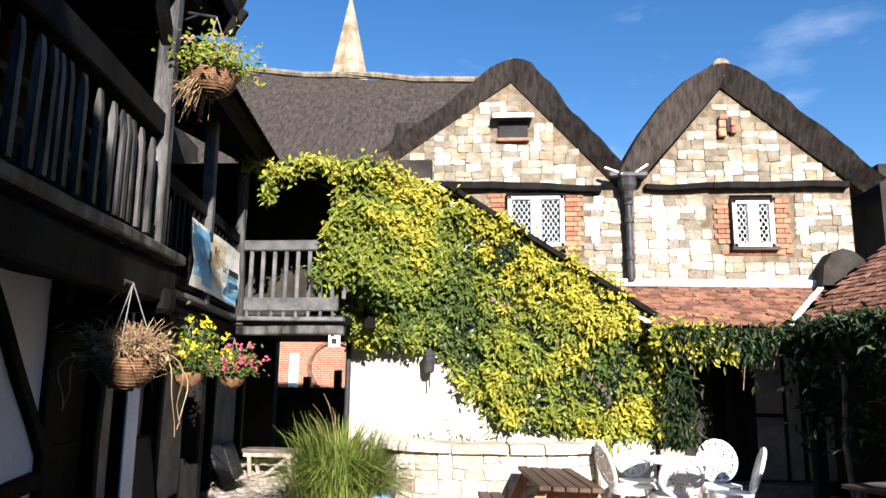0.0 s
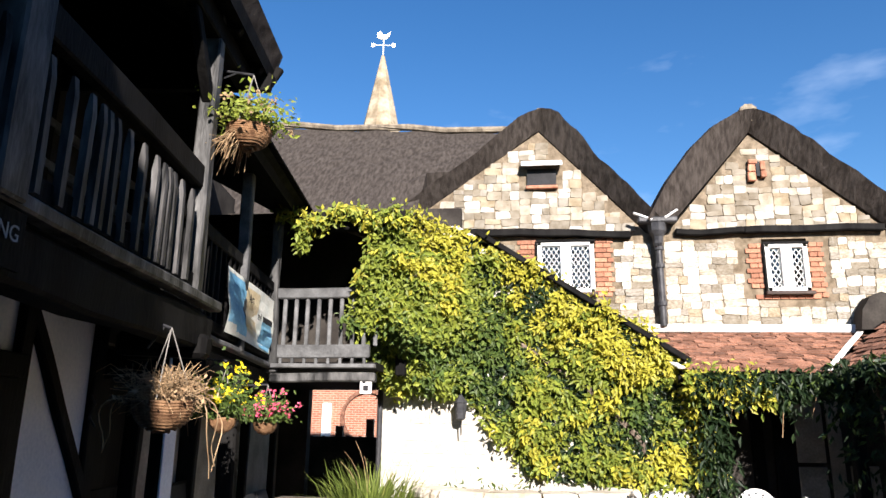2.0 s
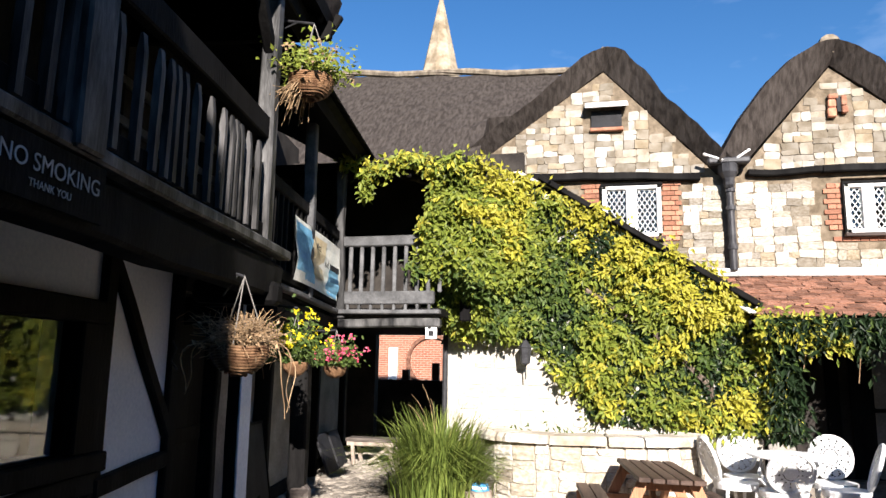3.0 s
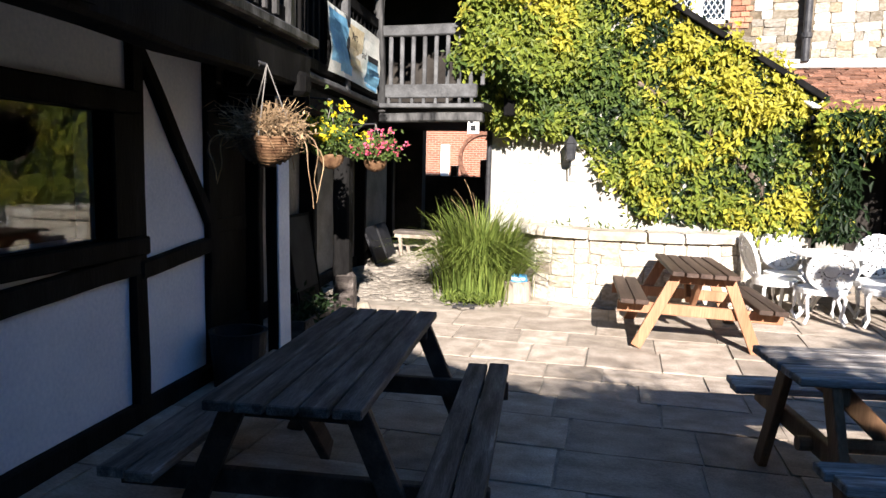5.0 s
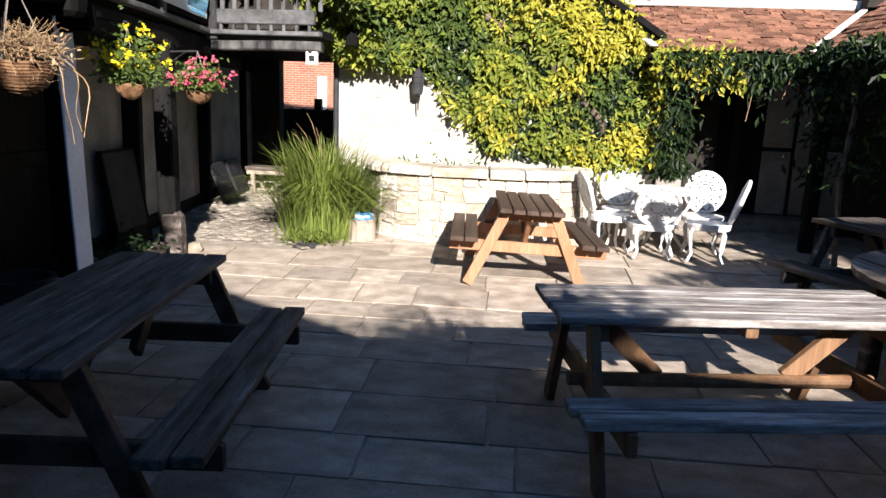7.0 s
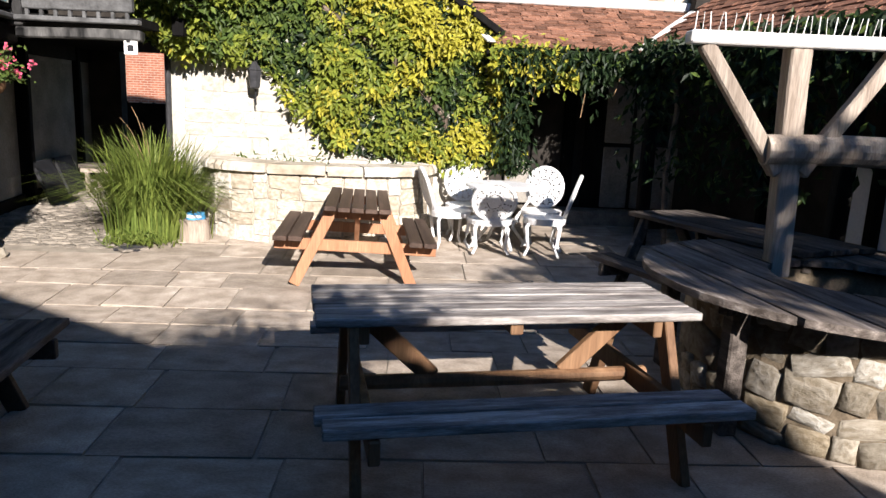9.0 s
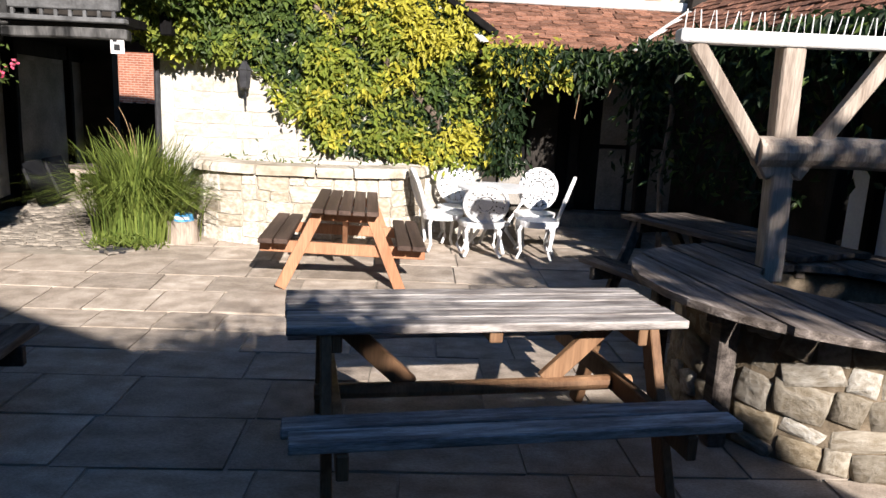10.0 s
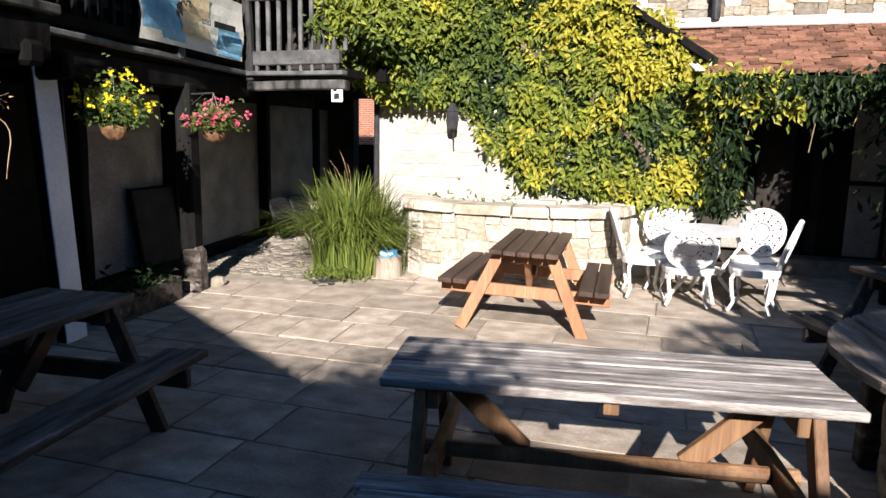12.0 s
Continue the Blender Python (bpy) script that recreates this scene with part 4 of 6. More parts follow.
# ---- white cast-iron garden set ----
def iron_chair(m):
    c = thing("garden_chair", "white cast-iron garden chair with oval pierced back", "chair", "white chairs round the table", m=m)
    part("seat", lathe([(0.0, 0.43), (0.20, 0.435), (0.225, 0.44), (0.225, 0.415), (0.0, 0.415)], 24), "iron_white", c)
    part("seat_apron", lathe([(0.222, 0.415), (0.215, 0.37), (0.205, 0.37), (0.212, 0.415), (0.222, 0.415)], 24), "iron_white", c)
    for a in (45, 135, 225, 315):
        ca, sa = math.cos(radians(a)), math.sin(radians(a))
        pts = [(ca * rr_, sa * rr_, z) for rr_, z in ((0.18, 0.41), (0.235, 0.33), (0.22, 0.20), (0.20, 0.10), (0.25, 0.015))]
        part("leg", rod(pts, 0.02, None, 8, 0.75), "iron_white", c)
    lean_ = lambda u, h, o=0.0: (u, -0.20 - 0.30 * h - o, 0.44 + h)
    ell = lambda f, ru, rh: (ru * math.sin(f), 0.245 - rh * math.cos(f))

    def plate(points, thick=0.012):
        """A flat casting that follows the back's tilt."""
        b = bmesh.new()
        lo = [b.verts.new(lean_(u, h, thick / 2)) for u, h in points]
        hi = [b.verts.new(lean_(u, h, -thick / 2)) for u, h in points]
        b.faces.new(lo)
        b.faces.new(hi[::-1])
        for i in range(len(lo)):
            j = (i + 1) % len(lo)
            b.faces.new((lo[j], lo[i], hi[i], hi[j]))
        return b
    oval = [lean_(*ell(2 * math.pi * k / 28, 0.205, 0.235)) for k in range(29)]
    rim = part("back_rim", rod(oval, 0.021, None, 6), "iron_white", c)
    part("back_ring", rod([lean_(*ell(2 * math.pi * k / 20, 0.085, 0.105)) for k in range(21)], 0.012, None, 5), "iron_white", rim)
    part("medallion", plate([ell(2 * math.pi * k / 12, 0.062 + 0.014 * (k % 2), 0.085) for k in range(12)], 0.018), "iron_white", rim)
    for k in range(14):
        f = 2 * math.pi * (k + 0.5) / 14
        d_ = 0.215
        part("back_leaf", plate([ell(f, 0.083, 0.103), ell(f - d_ * 1.1, 0.125, 0.148), ell(f - d_ * 0.55, 0.165, 0.193), ell(f, 0.200, 0.230), ell(f + d_ * 0.55, 0.165, 0.193), ell(f + d_ * 1.1, 0.125, 0.148)]), "iron_white", rim)
    for k in range(14):
        u, h = ell(2 * math.pi * k / 14, 0.168, 0.196)
        part("back_scroll", rod([lean_(u + 0.017 * math.sin(i * math.pi / 4), h + 0.017 * math.cos(i * math.pi / 4)) for i in range(9)], 0.006, None, 4), "iron_white", rim)
    return c


CH = gz(9.4) - 0.01
SZ = Matrix.Diagonal((1, 1, 0.93, 1))
iron_chair(pose(1.62, 9.34, CH, 0, 0, -76) @ SZ)
iron_chair(pose(1.79, 9.72, CH + 0.02, 0, 0, 186) @ SZ)
iron_chair(pose(2.63, 9.55, CH + 0.01, 0, 0, 168) @ SZ)
iron_chair(pose(2.61, 9.12, CH, 0, 0, 78) @ SZ)
iron_chair(pose(2.04, 9.15, CH, 0, 0, 3) @ Matrix.Diagonal((1.05, 1, 0.84, 1)))
gt = thing("garden_table", "round white cast-iron garden table", "table", m=pose(2.17, 9.44, CH))
part("tabletop", lathe([(0.0, 0.70), (0.38, 0.70), (0.40, 0.69), (0.40, 0.67), (0.38, 0.665), (0.0, 0.68)], 32), "iron_white", gt)
for a in (20, 110, 200, 290):
    ca, sa = math.cos(radians(a)), math.sin(radians(a))
    part("leg", rod([(ca * r_, sa * r_, z) for r_, z in ((0.30, 0.67), (0.34, 0.52), (0.20, 0.33), (0.16, 0.22), (0.32, 0.02))], 0.022, None, 8, 0.8), "iron_white", gt)
part("lower_ring", rod([(0.19 * math.cos(k * math.pi / 10), 0.19 * math.sin(k * math.pi / 10), 0.3) for k in range(21)], 0.012, None, 6), "iron_white", gt)


# ---- gable windows, pipe and vents ----
def lattice_window(x0, x1, z0, z1, label):
    w = thing("window_2", label, "window", kind="structure")
    y = 11.44
    for a, b, c, d_ in ((x0, x1, z1 - 0.05, z1), (x0, x1, z0, z0 + 0.06), (x0, x0 + 0.06, z0, z1), (x1 - 0.06, x1, z0, z1)):
        part("window_frame", box(a, b, y, y + 0.12, c, d_, None, 0.006), "white", w)
    xm = (x0 + x1) / 2
    part("mullion", box(xm - 0.075, xm + 0.075, y - 0.005, y + 0.11, z0 + 0.05, z1 - 0.05, None, 0.006), "white", w)
    part("dark_edge", box(x0 - 0.025, x1 + 0.025, y - 0.01, y + 0.03, z1, z1 + 0.035, box(x0 - 0.03, x0 - 0.004, y - 0.01, y + 0.03, z0 - 0.03, z1), 0), "timber", w)
    for a, b in ((x0 + 0.06, xm - 0.075), (xm + 0.075, x1 - 0.06)):
        g = part("pane", box(a, b, y + 0.05, y + 0.055, z0 + 0.06, z1 - 0.05), "glass", w)
        g.visible_shadow = False
        lead = bmesh.new()
        za, zb, ww, step = z0 + 0.06, z1 - 0.05, b - a, 0.072
        k = -12
        while k < 24:
            for sg in (1, -1):
                # a slanted bar clipped to the light
                c = k * step * 1.55
                pts = []
                for x in (a, b):
                    z = za + c + sg * 1.55 * (x - a)
                    pts.append((x, z))
                (xa, z_a), (xb, z_b) = pts
                t0, t1 = 0.0, 1.0
                dz = z_b - z_a
                lo, hi = sorted(((za - z_a) / dz, (zb - z_a) / dz))
                t0, t1 = max(t0, lo), min(t1, hi)
                if t1 - t0 > 0.03:
                    beam((xa + (xb - xa) * t0, y + 0.045, z_a + dz * t0), (xa + (xb - xa) * t1, y + 0.045, z_a + dz * t1), 0.008, 0.009, lead, 0)
            k += 1
        part("lattice", lead, "lead", g, "white diamond lattice")
    part("room", box(x0 - 0.1, x1 + 0.1, 12.2, 12.3, z0 - 0.2, z1 + 0.2), "room", w)
    part("sill", box(x0 - 0.04, x1 + 0.04, y - 0.05, y + 0.06, z0 - 0.05, z0, None, 0.006), "brown_wood", w)
    return w


lattice_window(0.355, 1.175, 3.535, 4.295, "white two-light casement with diamond leaded glass")
lattice_window(3.57, 4.145, 3.525, 4.21, "white two-light casement with diamond leaded glass")

pipe = thing("downpipe", "black cast-iron downpipe with hopper between the gables", "downpipe", m=pose(0, 0, 0))
part("pipe", rod([(2.09, 11.37, 4.25), (2.095, 11.37, 3.03)], 0.05, None, 12), "iron", pipe)
part("hopper", lathe([(0.055, 4.18), (0.075, 4.22), (0.08, 4.32), (0.13, 4.40), (0.135, 4.52), (0.10, 4.52), (0.09, 4.40)], 8, None, at=(2.08, 11.35, 0)), "iron", pipe)
for z in (3.35, 3.9, 4.16):
    part("collar", lathe([(0.05, z - 0.03), (0.066, z - 0.03), (0.066, z + 0.03), (0.05, z + 0.03)], 12, None, at=(2.092, 11.37, 0)), "iron", pipe)
part("gutter", beam((1.80, 11.3, 4.56), (2.36, 11.3, 4.56), 0.14, 0.09, None, 0.02), "iron", pipe)
part("valley_lead", beam((1.74, 11.25, 4.66), (2.0, 11.25, 4.56), 0.05, 0.03, None, 0.008), "lead", pipe)
part("valley_lead", beam((2.18, 11.25, 4.58), (2.36, 11.25, 4.70), 0.05, 0.03, None, 0.008), "lead", pipe)

vent = thing("gable_vent", "dark square vent with a white sloping board above", "vent", kind="structure")
# flat black panel stands in for the shadowed opening
part("hole", box(0.22, 0.66, 11.455, 11.49, 5.19, 5.46), "board", vent)
part("flap", beam((0.44, 11.30, 5.47), (0.44, 11.50, 5.60), 0.62, 0.025, None, 0.004), "white", vent, "white weathered sloping board")
part("brick_sill", box(0.20, 0.68, 11.42, 11.5, 5.14, 5.19, None, 0.008), "brick", vent)
slit = thing("gable_slit", "narrow brick-lined slit in the gable", "vent", kind="structure")
# the slit's darkness is a black panel as well
part("hole", box(3.56, 3.61, 11.43, 11.47, 5.24, 5.46), "board", slit)
for x0, x1, z0, z1 in ((3.44, 3.55, 5.17, 5.30), (3.45, 3.55, 5.31, 5.42), (3.62, 3.70, 5.22, 5.32), (3.62, 3.69, 5.33, 5.47), (3.46, 3.58, 5.43, 5.50)):
    part("brick", box(x0, x1, 11.42, 11.5, z0, z1, None, 0.01), "brick", slit)


# ---- climbers ----
def inside(poly, x, z):
    hit = False
    for (xa, za), (xb, zb) in zip(poly, poly[1:] + poly[:1]):
        if (za > z) != (zb > z) and x < (xb - xa) * (z - za) / (zb - za) + xa:
            hit = not hit
    return hit


def smooth01(v):
    v = min(1.0, max(0.0, v))
    return v * v * (3 - 2 * v)


vine = thing("climber", "large wisteria turning yellow over the stair wall", "climbing plant")
OUT = [(-1.72, 3.2), (-1.66, 3.9), (-1.26, 4.12), (-0.46, 3.95), (0.18, 3.62), (1.21, 3.04), (2.19, 2.36), (2.38, 1.6), (2.3, 0.95), (1.4, 0.98), (0.1, 1.12), (-0.12, 1.55), (-0.62, 1.98), (-1.05, 2.06), (-1.48, 2.06), (-1.74, 2.2), (-1.80, 2.6)]
rng = np.random.default_rng(5)
crown = {"yellow_leaf": [], "lime_leaf": [], "green_leaf": [], "dark_leaf": []}
made = 0
while made < 30000:
    x, z = rng.uniform(-1.95, 2.6), rng.uniform(0.8, 4.3)
    edge = Vector((x * 2.6, z * 2.6, 1.0))
    if not inside(OUT, x + 0.16 * noise.noise(edge) + rng.normal(0, 0.05), z + rng.normal(0, 0.06) + 0.16 * noise.noise(edge + Vector((9, 9, 9)))):
        continue
    made += 1
    lobes = noise.noise(Vector((x * 2.3, z * 2.3, 4))) + 0.6 * noise.noise(Vector((x * 5.5, z * 5.5, 8)))
    front = 9.98 - 0.45 * smooth01((-0.3 - x) / 0.8) * smooth01((z - 1.95) / 0.35) - 0.62 * smooth01((-0.75 - x) / 0.6) * smooth01((z - 2.25) / 0.5) - 0.22 * lobes
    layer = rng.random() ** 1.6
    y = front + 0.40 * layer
    g = math.exp(-((x + 0.75) / 0.62) ** 2 - ((z - 2.75) / 0.45) ** 2) + math.exp(-((x - 0.15) / 0.75) ** 2 - ((z - 2.2) / 0.55) ** 2)
    k = math.exp(-((x - 1.6) / 0.45) ** 2 - ((z - 1.78) / 0.42) ** 2)
    n = 0.9 * noise.noise(Vector((x * 1.8, z * 1.8, 20))) + 0.5 * noise.noise(Vector((x * 4.5, z * 4.5, 30))) + rng.normal(0, 0.16)
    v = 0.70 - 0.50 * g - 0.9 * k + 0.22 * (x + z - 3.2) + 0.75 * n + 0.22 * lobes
    # deeper leaves take darker greens: the crown's inner shade is in their colour
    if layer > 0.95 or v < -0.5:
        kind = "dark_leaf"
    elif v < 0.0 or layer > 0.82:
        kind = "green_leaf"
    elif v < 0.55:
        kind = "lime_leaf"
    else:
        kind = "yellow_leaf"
    crown[kind].append((x, y, z))
# dark layer added against the wall, so gaps look shaded instead of white
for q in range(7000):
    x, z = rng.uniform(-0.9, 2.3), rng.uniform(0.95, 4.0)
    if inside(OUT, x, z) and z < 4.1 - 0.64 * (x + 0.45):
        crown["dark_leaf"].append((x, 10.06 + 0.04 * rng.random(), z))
# trailing shoots along the gallery head and the eave
for k in range(900):
    x = rng.uniform(-2.75, -1.5)
    crown["lime_leaf" if rng.random() < 0.6 else "yellow_leaf"].append((x, 9.0 + rng.normal(0, 0.08), 4.02 + 0.05 * math.sin(x * 9) + rng.normal(0, 0.06)))
for k in range(160):
    crown["lime_leaf"].append((-2.42 + rng.normal(0, 0.05), 8.98 + rng.normal(0, 0.04), rng.uniform(3.6, 4.0)))
for k in range(1100):
    x = rng.uniform(2.0, 2.95)
    crown["yellow_leaf" if rng.random() < 0.7 else "lime_leaf"].append((x, 9.80 + rng.normal(0, 0.07), 2.16 - 0.1 * (x - 2) + rng.normal(0, 0.10)))
names = {"yellow_leaf": "yellow_foliage", "lime_leaf": "lime_foliage", "green_leaf": "green_foliage", "dark_leaf": "dark_foliage"}
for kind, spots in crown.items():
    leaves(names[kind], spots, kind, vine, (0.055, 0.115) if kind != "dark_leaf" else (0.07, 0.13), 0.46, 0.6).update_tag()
part("stem", rod([(1.7, 10.07, 0.95), (1.5, 10.08, 1.5), (0.9, 10.07, 2.1), (0.0, 10.07, 2.7), (-0.7, 10.0, 3.2), (-1.3, 9.5, 3.7), (-2.2, 9.12, 4.0)], 0.05, None, 8, 0.4), "bark", vine, "twisted grey stem")

ever = thing("evergreen_climber", "dark glossy evergreen climber hanging from the eaves", "climbing plant")
spots = []
for k in range(2100):
    x = rng.uniform(2.1, 3.75)
    drop = 0.24 + 0.22 * noise.noise(Vector((x * 3, 2, 5)))
    spots.append((x, 9.82 + rng.normal(0, 0.09), 2.26 - abs(rng.normal(0, drop * 0.6))))
for k in range(3600):
    f = rng.uniform(0, 1)
    p = EA.lerp(EB, f)
    drop = 0.30 + 0.35 * noise.noise(Vector((f * 9, 7, 1))) + 0.25 * noise.noise(Vector((f * 30, 3, 1)))
    spots.append((p.x - 0.03 + rng.normal(0, 0.13), p.y + rng.normal(0, 0.1), p.z + 0.10 - abs(rng.normal(0, max(0.15, drop)))))
for k in range(700):
    f = rng.uniform(0.0, 0.42)
    p = EA.lerp(EB, f)
    spots.append((p.x + 0.2 + rng.normal(0, 0.2), p.y + rng.normal(0, 0.1), rng.uniform(0.9, 2.2)))
for k in range(700):
    spots.append((2.32 + rng.normal(0, 0.09), 9.9 + rng.normal(0, 0.07), rng.uniform(0.9, 2.2)))
leaves("foliage", spots, "dark_leaf", ever, (0.08, 0.15), 0.36, 1.3, face=(-0.6, -0.8, 0))
spots = [(s[0] - 0.02, s[1] - 0.03, s[2]) for s in spots if rng.random() < 0.16]
leaves("mid_green_foliage", spots, "green_leaf", ever, (0.07, 0.12), 0.4, 1.0, face=(-0.6, -0.8, 0))
for x, z in ((2.5, 1.9), (3.05, 1.75), (3.4, 2.0)):
    part("tendril", rod([(x, 9.82, 2.3), (x + 0.03, 9.8, 2.0), (x - 0.02, 9.82, z - 0.2)], 0.006, None, 5), "straw", ever)
part("stem", rod([(3.95, 9.3, 0.1), (3.88, 9.3, 1.0), (3.95, 9.35, 1.7), (3.85, 9.4, 2.3)], 0.03, None, 7), "bark", ever)

# shrub on the rear roofline, known by its shade on the yard
shrub = thing("roof_shrub", "leafy shrub growing over the rear roofline", "shrub")
spots = [(rng.normal(3.0, 0.30), -1.3 + rng.normal(0, 0.2), 3.5 + abs(rng.normal(0, 0.23))) for k in range(3000)]
leaves("foliage", spots, "green_leaf", shrub, (0.05, 0.10), 0.5, 0.4)
part("stem", rod([(3.0, -1.35, 3.4), (3.05, -1.3, 3.9)], 0.03, None, 6), "bark", shrub)


# tree behind the yard, known by the shade it throws on the well
tree = thing("yard_tree", "leafy tree behind the yard shading the well", "tree", m=pose(6.75, -2.4, -0.25))
part("trunk", rod([(0, 0, 0.2), (0.05, 0, 1.6), (-0.05, 0.1, 3.0), (0, 0.3, 4.3)], 0.16, None, 9, 0.5), "bark", tree)
for a in range(6):
    c, s_ = math.cos(a * 1.05), math.sin(a * 1.05)
    part("limb", rod([(0, 0.2, 3.6), (0.5 * c, 0.3 + 0.3 * s_, 4.3), (1.0 * c, 0.5 + 0.5 * s_, 5.1)], 0.05, None, 6, 0.4), "bark", tree)
spots = []
while len(spots) < 3900:
    p = rng.uniform(-1, 1, 3)
    if p @ p > 1 or noise.noise(Vector(p * 2.6)) < 0.0:
        continue
    spots.append((0.05 + 1.6 * p[0], 0.9 + 0.7 * p[1], 4.9 + 0.78 * p[2] + 0.12 * p[0]))
leaves("crown", spots, "green_leaf", tree, (0.08, 0.15), 0.5, 0.3)


# ---- stone trough ----
TA, TB, TX, TY = 1.28, 0.98, 0.12, WY


def trough_line(a, off=0.0):
    """A point of the trough's bowed front; a runs from -1 to 1."""
    ang = (a + 1) / 2 * math.pi
    c, s = -math.cos(ang), math.sin(ang)
    k = 2 / 2.7
    return Vector((TX + (TA + off) * math.copysign(abs(c) ** k, c), TY - (TB + off) * abs(s) ** k, 0))


def bow(off0, off1, z0, z1, n=48):
    b = bmesh.new()
    cols = []
    for i in range(n + 1):
        a = -1 + 2 * i / n
        p, q = trough_line(a, off0), trough_line(a, off1)
        cols.append([b.verts.new((u.x, min(u.y, WY - 0.002), z)) for u, z in ((p, z0), (q, z0), (q, z1), (p, z1))])
    for u, w in zip(cols, cols[1:]):
        for i in range(4):
            b.faces.new((u[i], u[(i + 1) % 4], w[(i + 1) % 4], w[i]))
    b.faces.new(cols[0])
    b.faces.new(cols[-1][::-1])
    bmesh.ops.recalc_face_normals(b, faces=b.faces[:])
    return b


trough = thing("stone_trough", "curved rubble stone planter built against the wall", "planter", m=pose(0, 0, 0))
part("core", bow(-0.28, -0.015, 0.0, 0.86), "pale_mortar", trough)
part("soil", prism([(trough_line(-1 + i / 20, -0.26).x, min(trough_line(-1 + i / 20, -0.26).y, WY)) for i in range(41)], 0.60, 0.78), "earth", trough)
rr = random.Random(3)
a = -1.0
while a < 1.0:
    w = rr.uniform(0.10, 0.2)
    b = bmesh.new()
    a2 = min(1.0, a + w)
    cols = []
    for i in range(5):
        t = a + 0.004 + (a2 - a - 0.008) * i / 4
        h = 0.012 * rr.uniform(-1, 1)
        p, q = trough_line(t, -0.30), trough_line(t, 0.055 + h)
        cols.append([b.verts.new((u.x, min(u.y, WY - 0.004), z + h * 0.5)) for u, z in ((p, 0.85), (q, 0.85), (q, 0.90), (q.lerp(p, 0.08), 0.945), (p, 0.955))])
    for u, w2 in zip(cols, cols[1:]):
        for i in range(5):
            b.faces.new((u[i], u[(i + 1) % 5], w2[(i + 1) % 5], w2[i]))
    b.faces.new(cols[0])
    b.faces.new(cols[-1][::-1])
    bmesh.ops.recalc_face_normals(b, faces=b.faces[:])
    part("cap_stone", b, "pale_stone", trough)
    a = a2
part("raised_stone", box(0.30, 0.72, 9.33, 9.5, 0.95, 1.0, None, 0.015), "limewash", trough)
spots = [(rng.uniform(-0.9, 1.2), rng.uniform(9.5, 9.95), 0.80 + abs(rng.normal(0, 0.09))) for k in range(260)]
tagged(leaves("planting", spots, "green_leaf", trough, (0.05, 0.10), 0.3, -0.4), kind="stuff")

# ---- sedge clump, stump and bowl, drain ----
sedge = thing("sedge_clump", "tall arching clump of green sedge grass", "grass", m=pose(-1.55, 9.28, gz(9.2) - 0.02))
b = bmesh.new()
rr = random.Random(11)
for k in range(2600):
    a, r0 = rr.uniform(0, 2 * math.pi), abs(rr.gauss(0, 0.20))
    p = Vector((r0 * math.cos(a), r0 * math.sin(a) * 0.8, 0))
    out = Vector((math.cos(a + rr.gauss(0, 0.5)), math.sin(a + rr.gauss(0, 0.5)) * 0.85, 0))
    ln, lean_k, wd = rr.uniform(0.8, 1.5), rr.uniform(0.4, 1.6), rr.uniform(0.008, 0.014)
    side = Vector((-out.y, out.x, 0)) * wd
    last = None
    for i in range(5):
        t = i / 4
        c = p + out * (ln * lean_k * t ** 1.8 * 0.42) + Vector((0, 0, ln * (t - 0.42 * lean_k * t ** 2.6)))
        s = side * (1 - t ** 2 * 0.9)
        pair = (b.verts.new(c - s), b.verts.new(c + s))
        if last:
            b.faces.new((last[0], last[1], pair[1], pair[0]))
        last = pair
tagged(part("foliage", b, "blade", sedge), kind="stuff")
b = bmesh.new()
for a, ln in ((2.2, 1.75), (1.9, 1.55), (0.9, 1.35), (2.7, 1.6), (3.0, 1.45)):
    rod([(0.25 * math.cos(a) * t * t * 1.6, 0.1 * t, ln * (t - 0.22 * t ** 3)) for t in [i / 7 for i in range(8)]], 0.006, b, 4, 0.4)
part("flower_stalk", b, "straw", sedge)
stump = solid("stump", lathe([(0.0, 0.0), (0.155, 0.0), (0.145, 0.1), (0.14, 0.2), (0.145, 0.24), (0.0, 0.245)], 14), "pale_wood", "short pale sawn log used as a stand", "log", "thing", pose(-1.07, 9.16, gz(9.16) - 0.02))
for v in stump.data.vertices:
    v.co += 0.02 * noise.noise_vector(v.co * 7)
bowl = thing("water_bowl", "blue and white plastic pet water bowl on a log", "bowl", m=pose(-1.05, 9.14, gz(9.16) + 0.225))
part("body", lathe([(0.0, 0.0), (0.10, 0.0), (0.085, 0.07), (0.075, 0.07), (0.085, 0.015), (0.0, 0.012)], 20), "blue_bowl", bowl)
for k in range(7):
    a = -2.6 + 0.3 * k
    part("motif", box(-0.012, 0.012, -0.003, 0.003, 0.02, 0.05), "white", bowl).matrix_local = pose(0.094 * math.cos(a), 0.094 * math.sin(a), 0, 0, 0, math.degrees(a) + 90)
drain = thing("drain_cover", "small iron drain with moss round it", "drain", m=pose(-1.55, 8.68, gz(8.68) - 0.004))
for k in range(7):
    part("bar", box(-0.12, 0.12, -0.11 + 0.035 * k, -0.095 + 0.035 * k, 0, 0.02), "iron", drain)
part("rim", lathe([(0.14, 0.0), (0.18, 0.0), (0.18, 0.018), (0.14, 0.02), (0.14, 0.0)], 4), "cobble", drain)
spots = [(-1.55 + rng.normal(0, 0.16), 8.85 + rng.normal(0, 0.09), gz(8.8) + abs(rng.normal(0, 0.05))) for k in range(500)]
weed = thing("weeds", "small green weeds growing round the drain", "weed", kind="stuff")
leaves("blades", spots, "blade", weed, (0.05, 0.12), 0.15, -1.2)


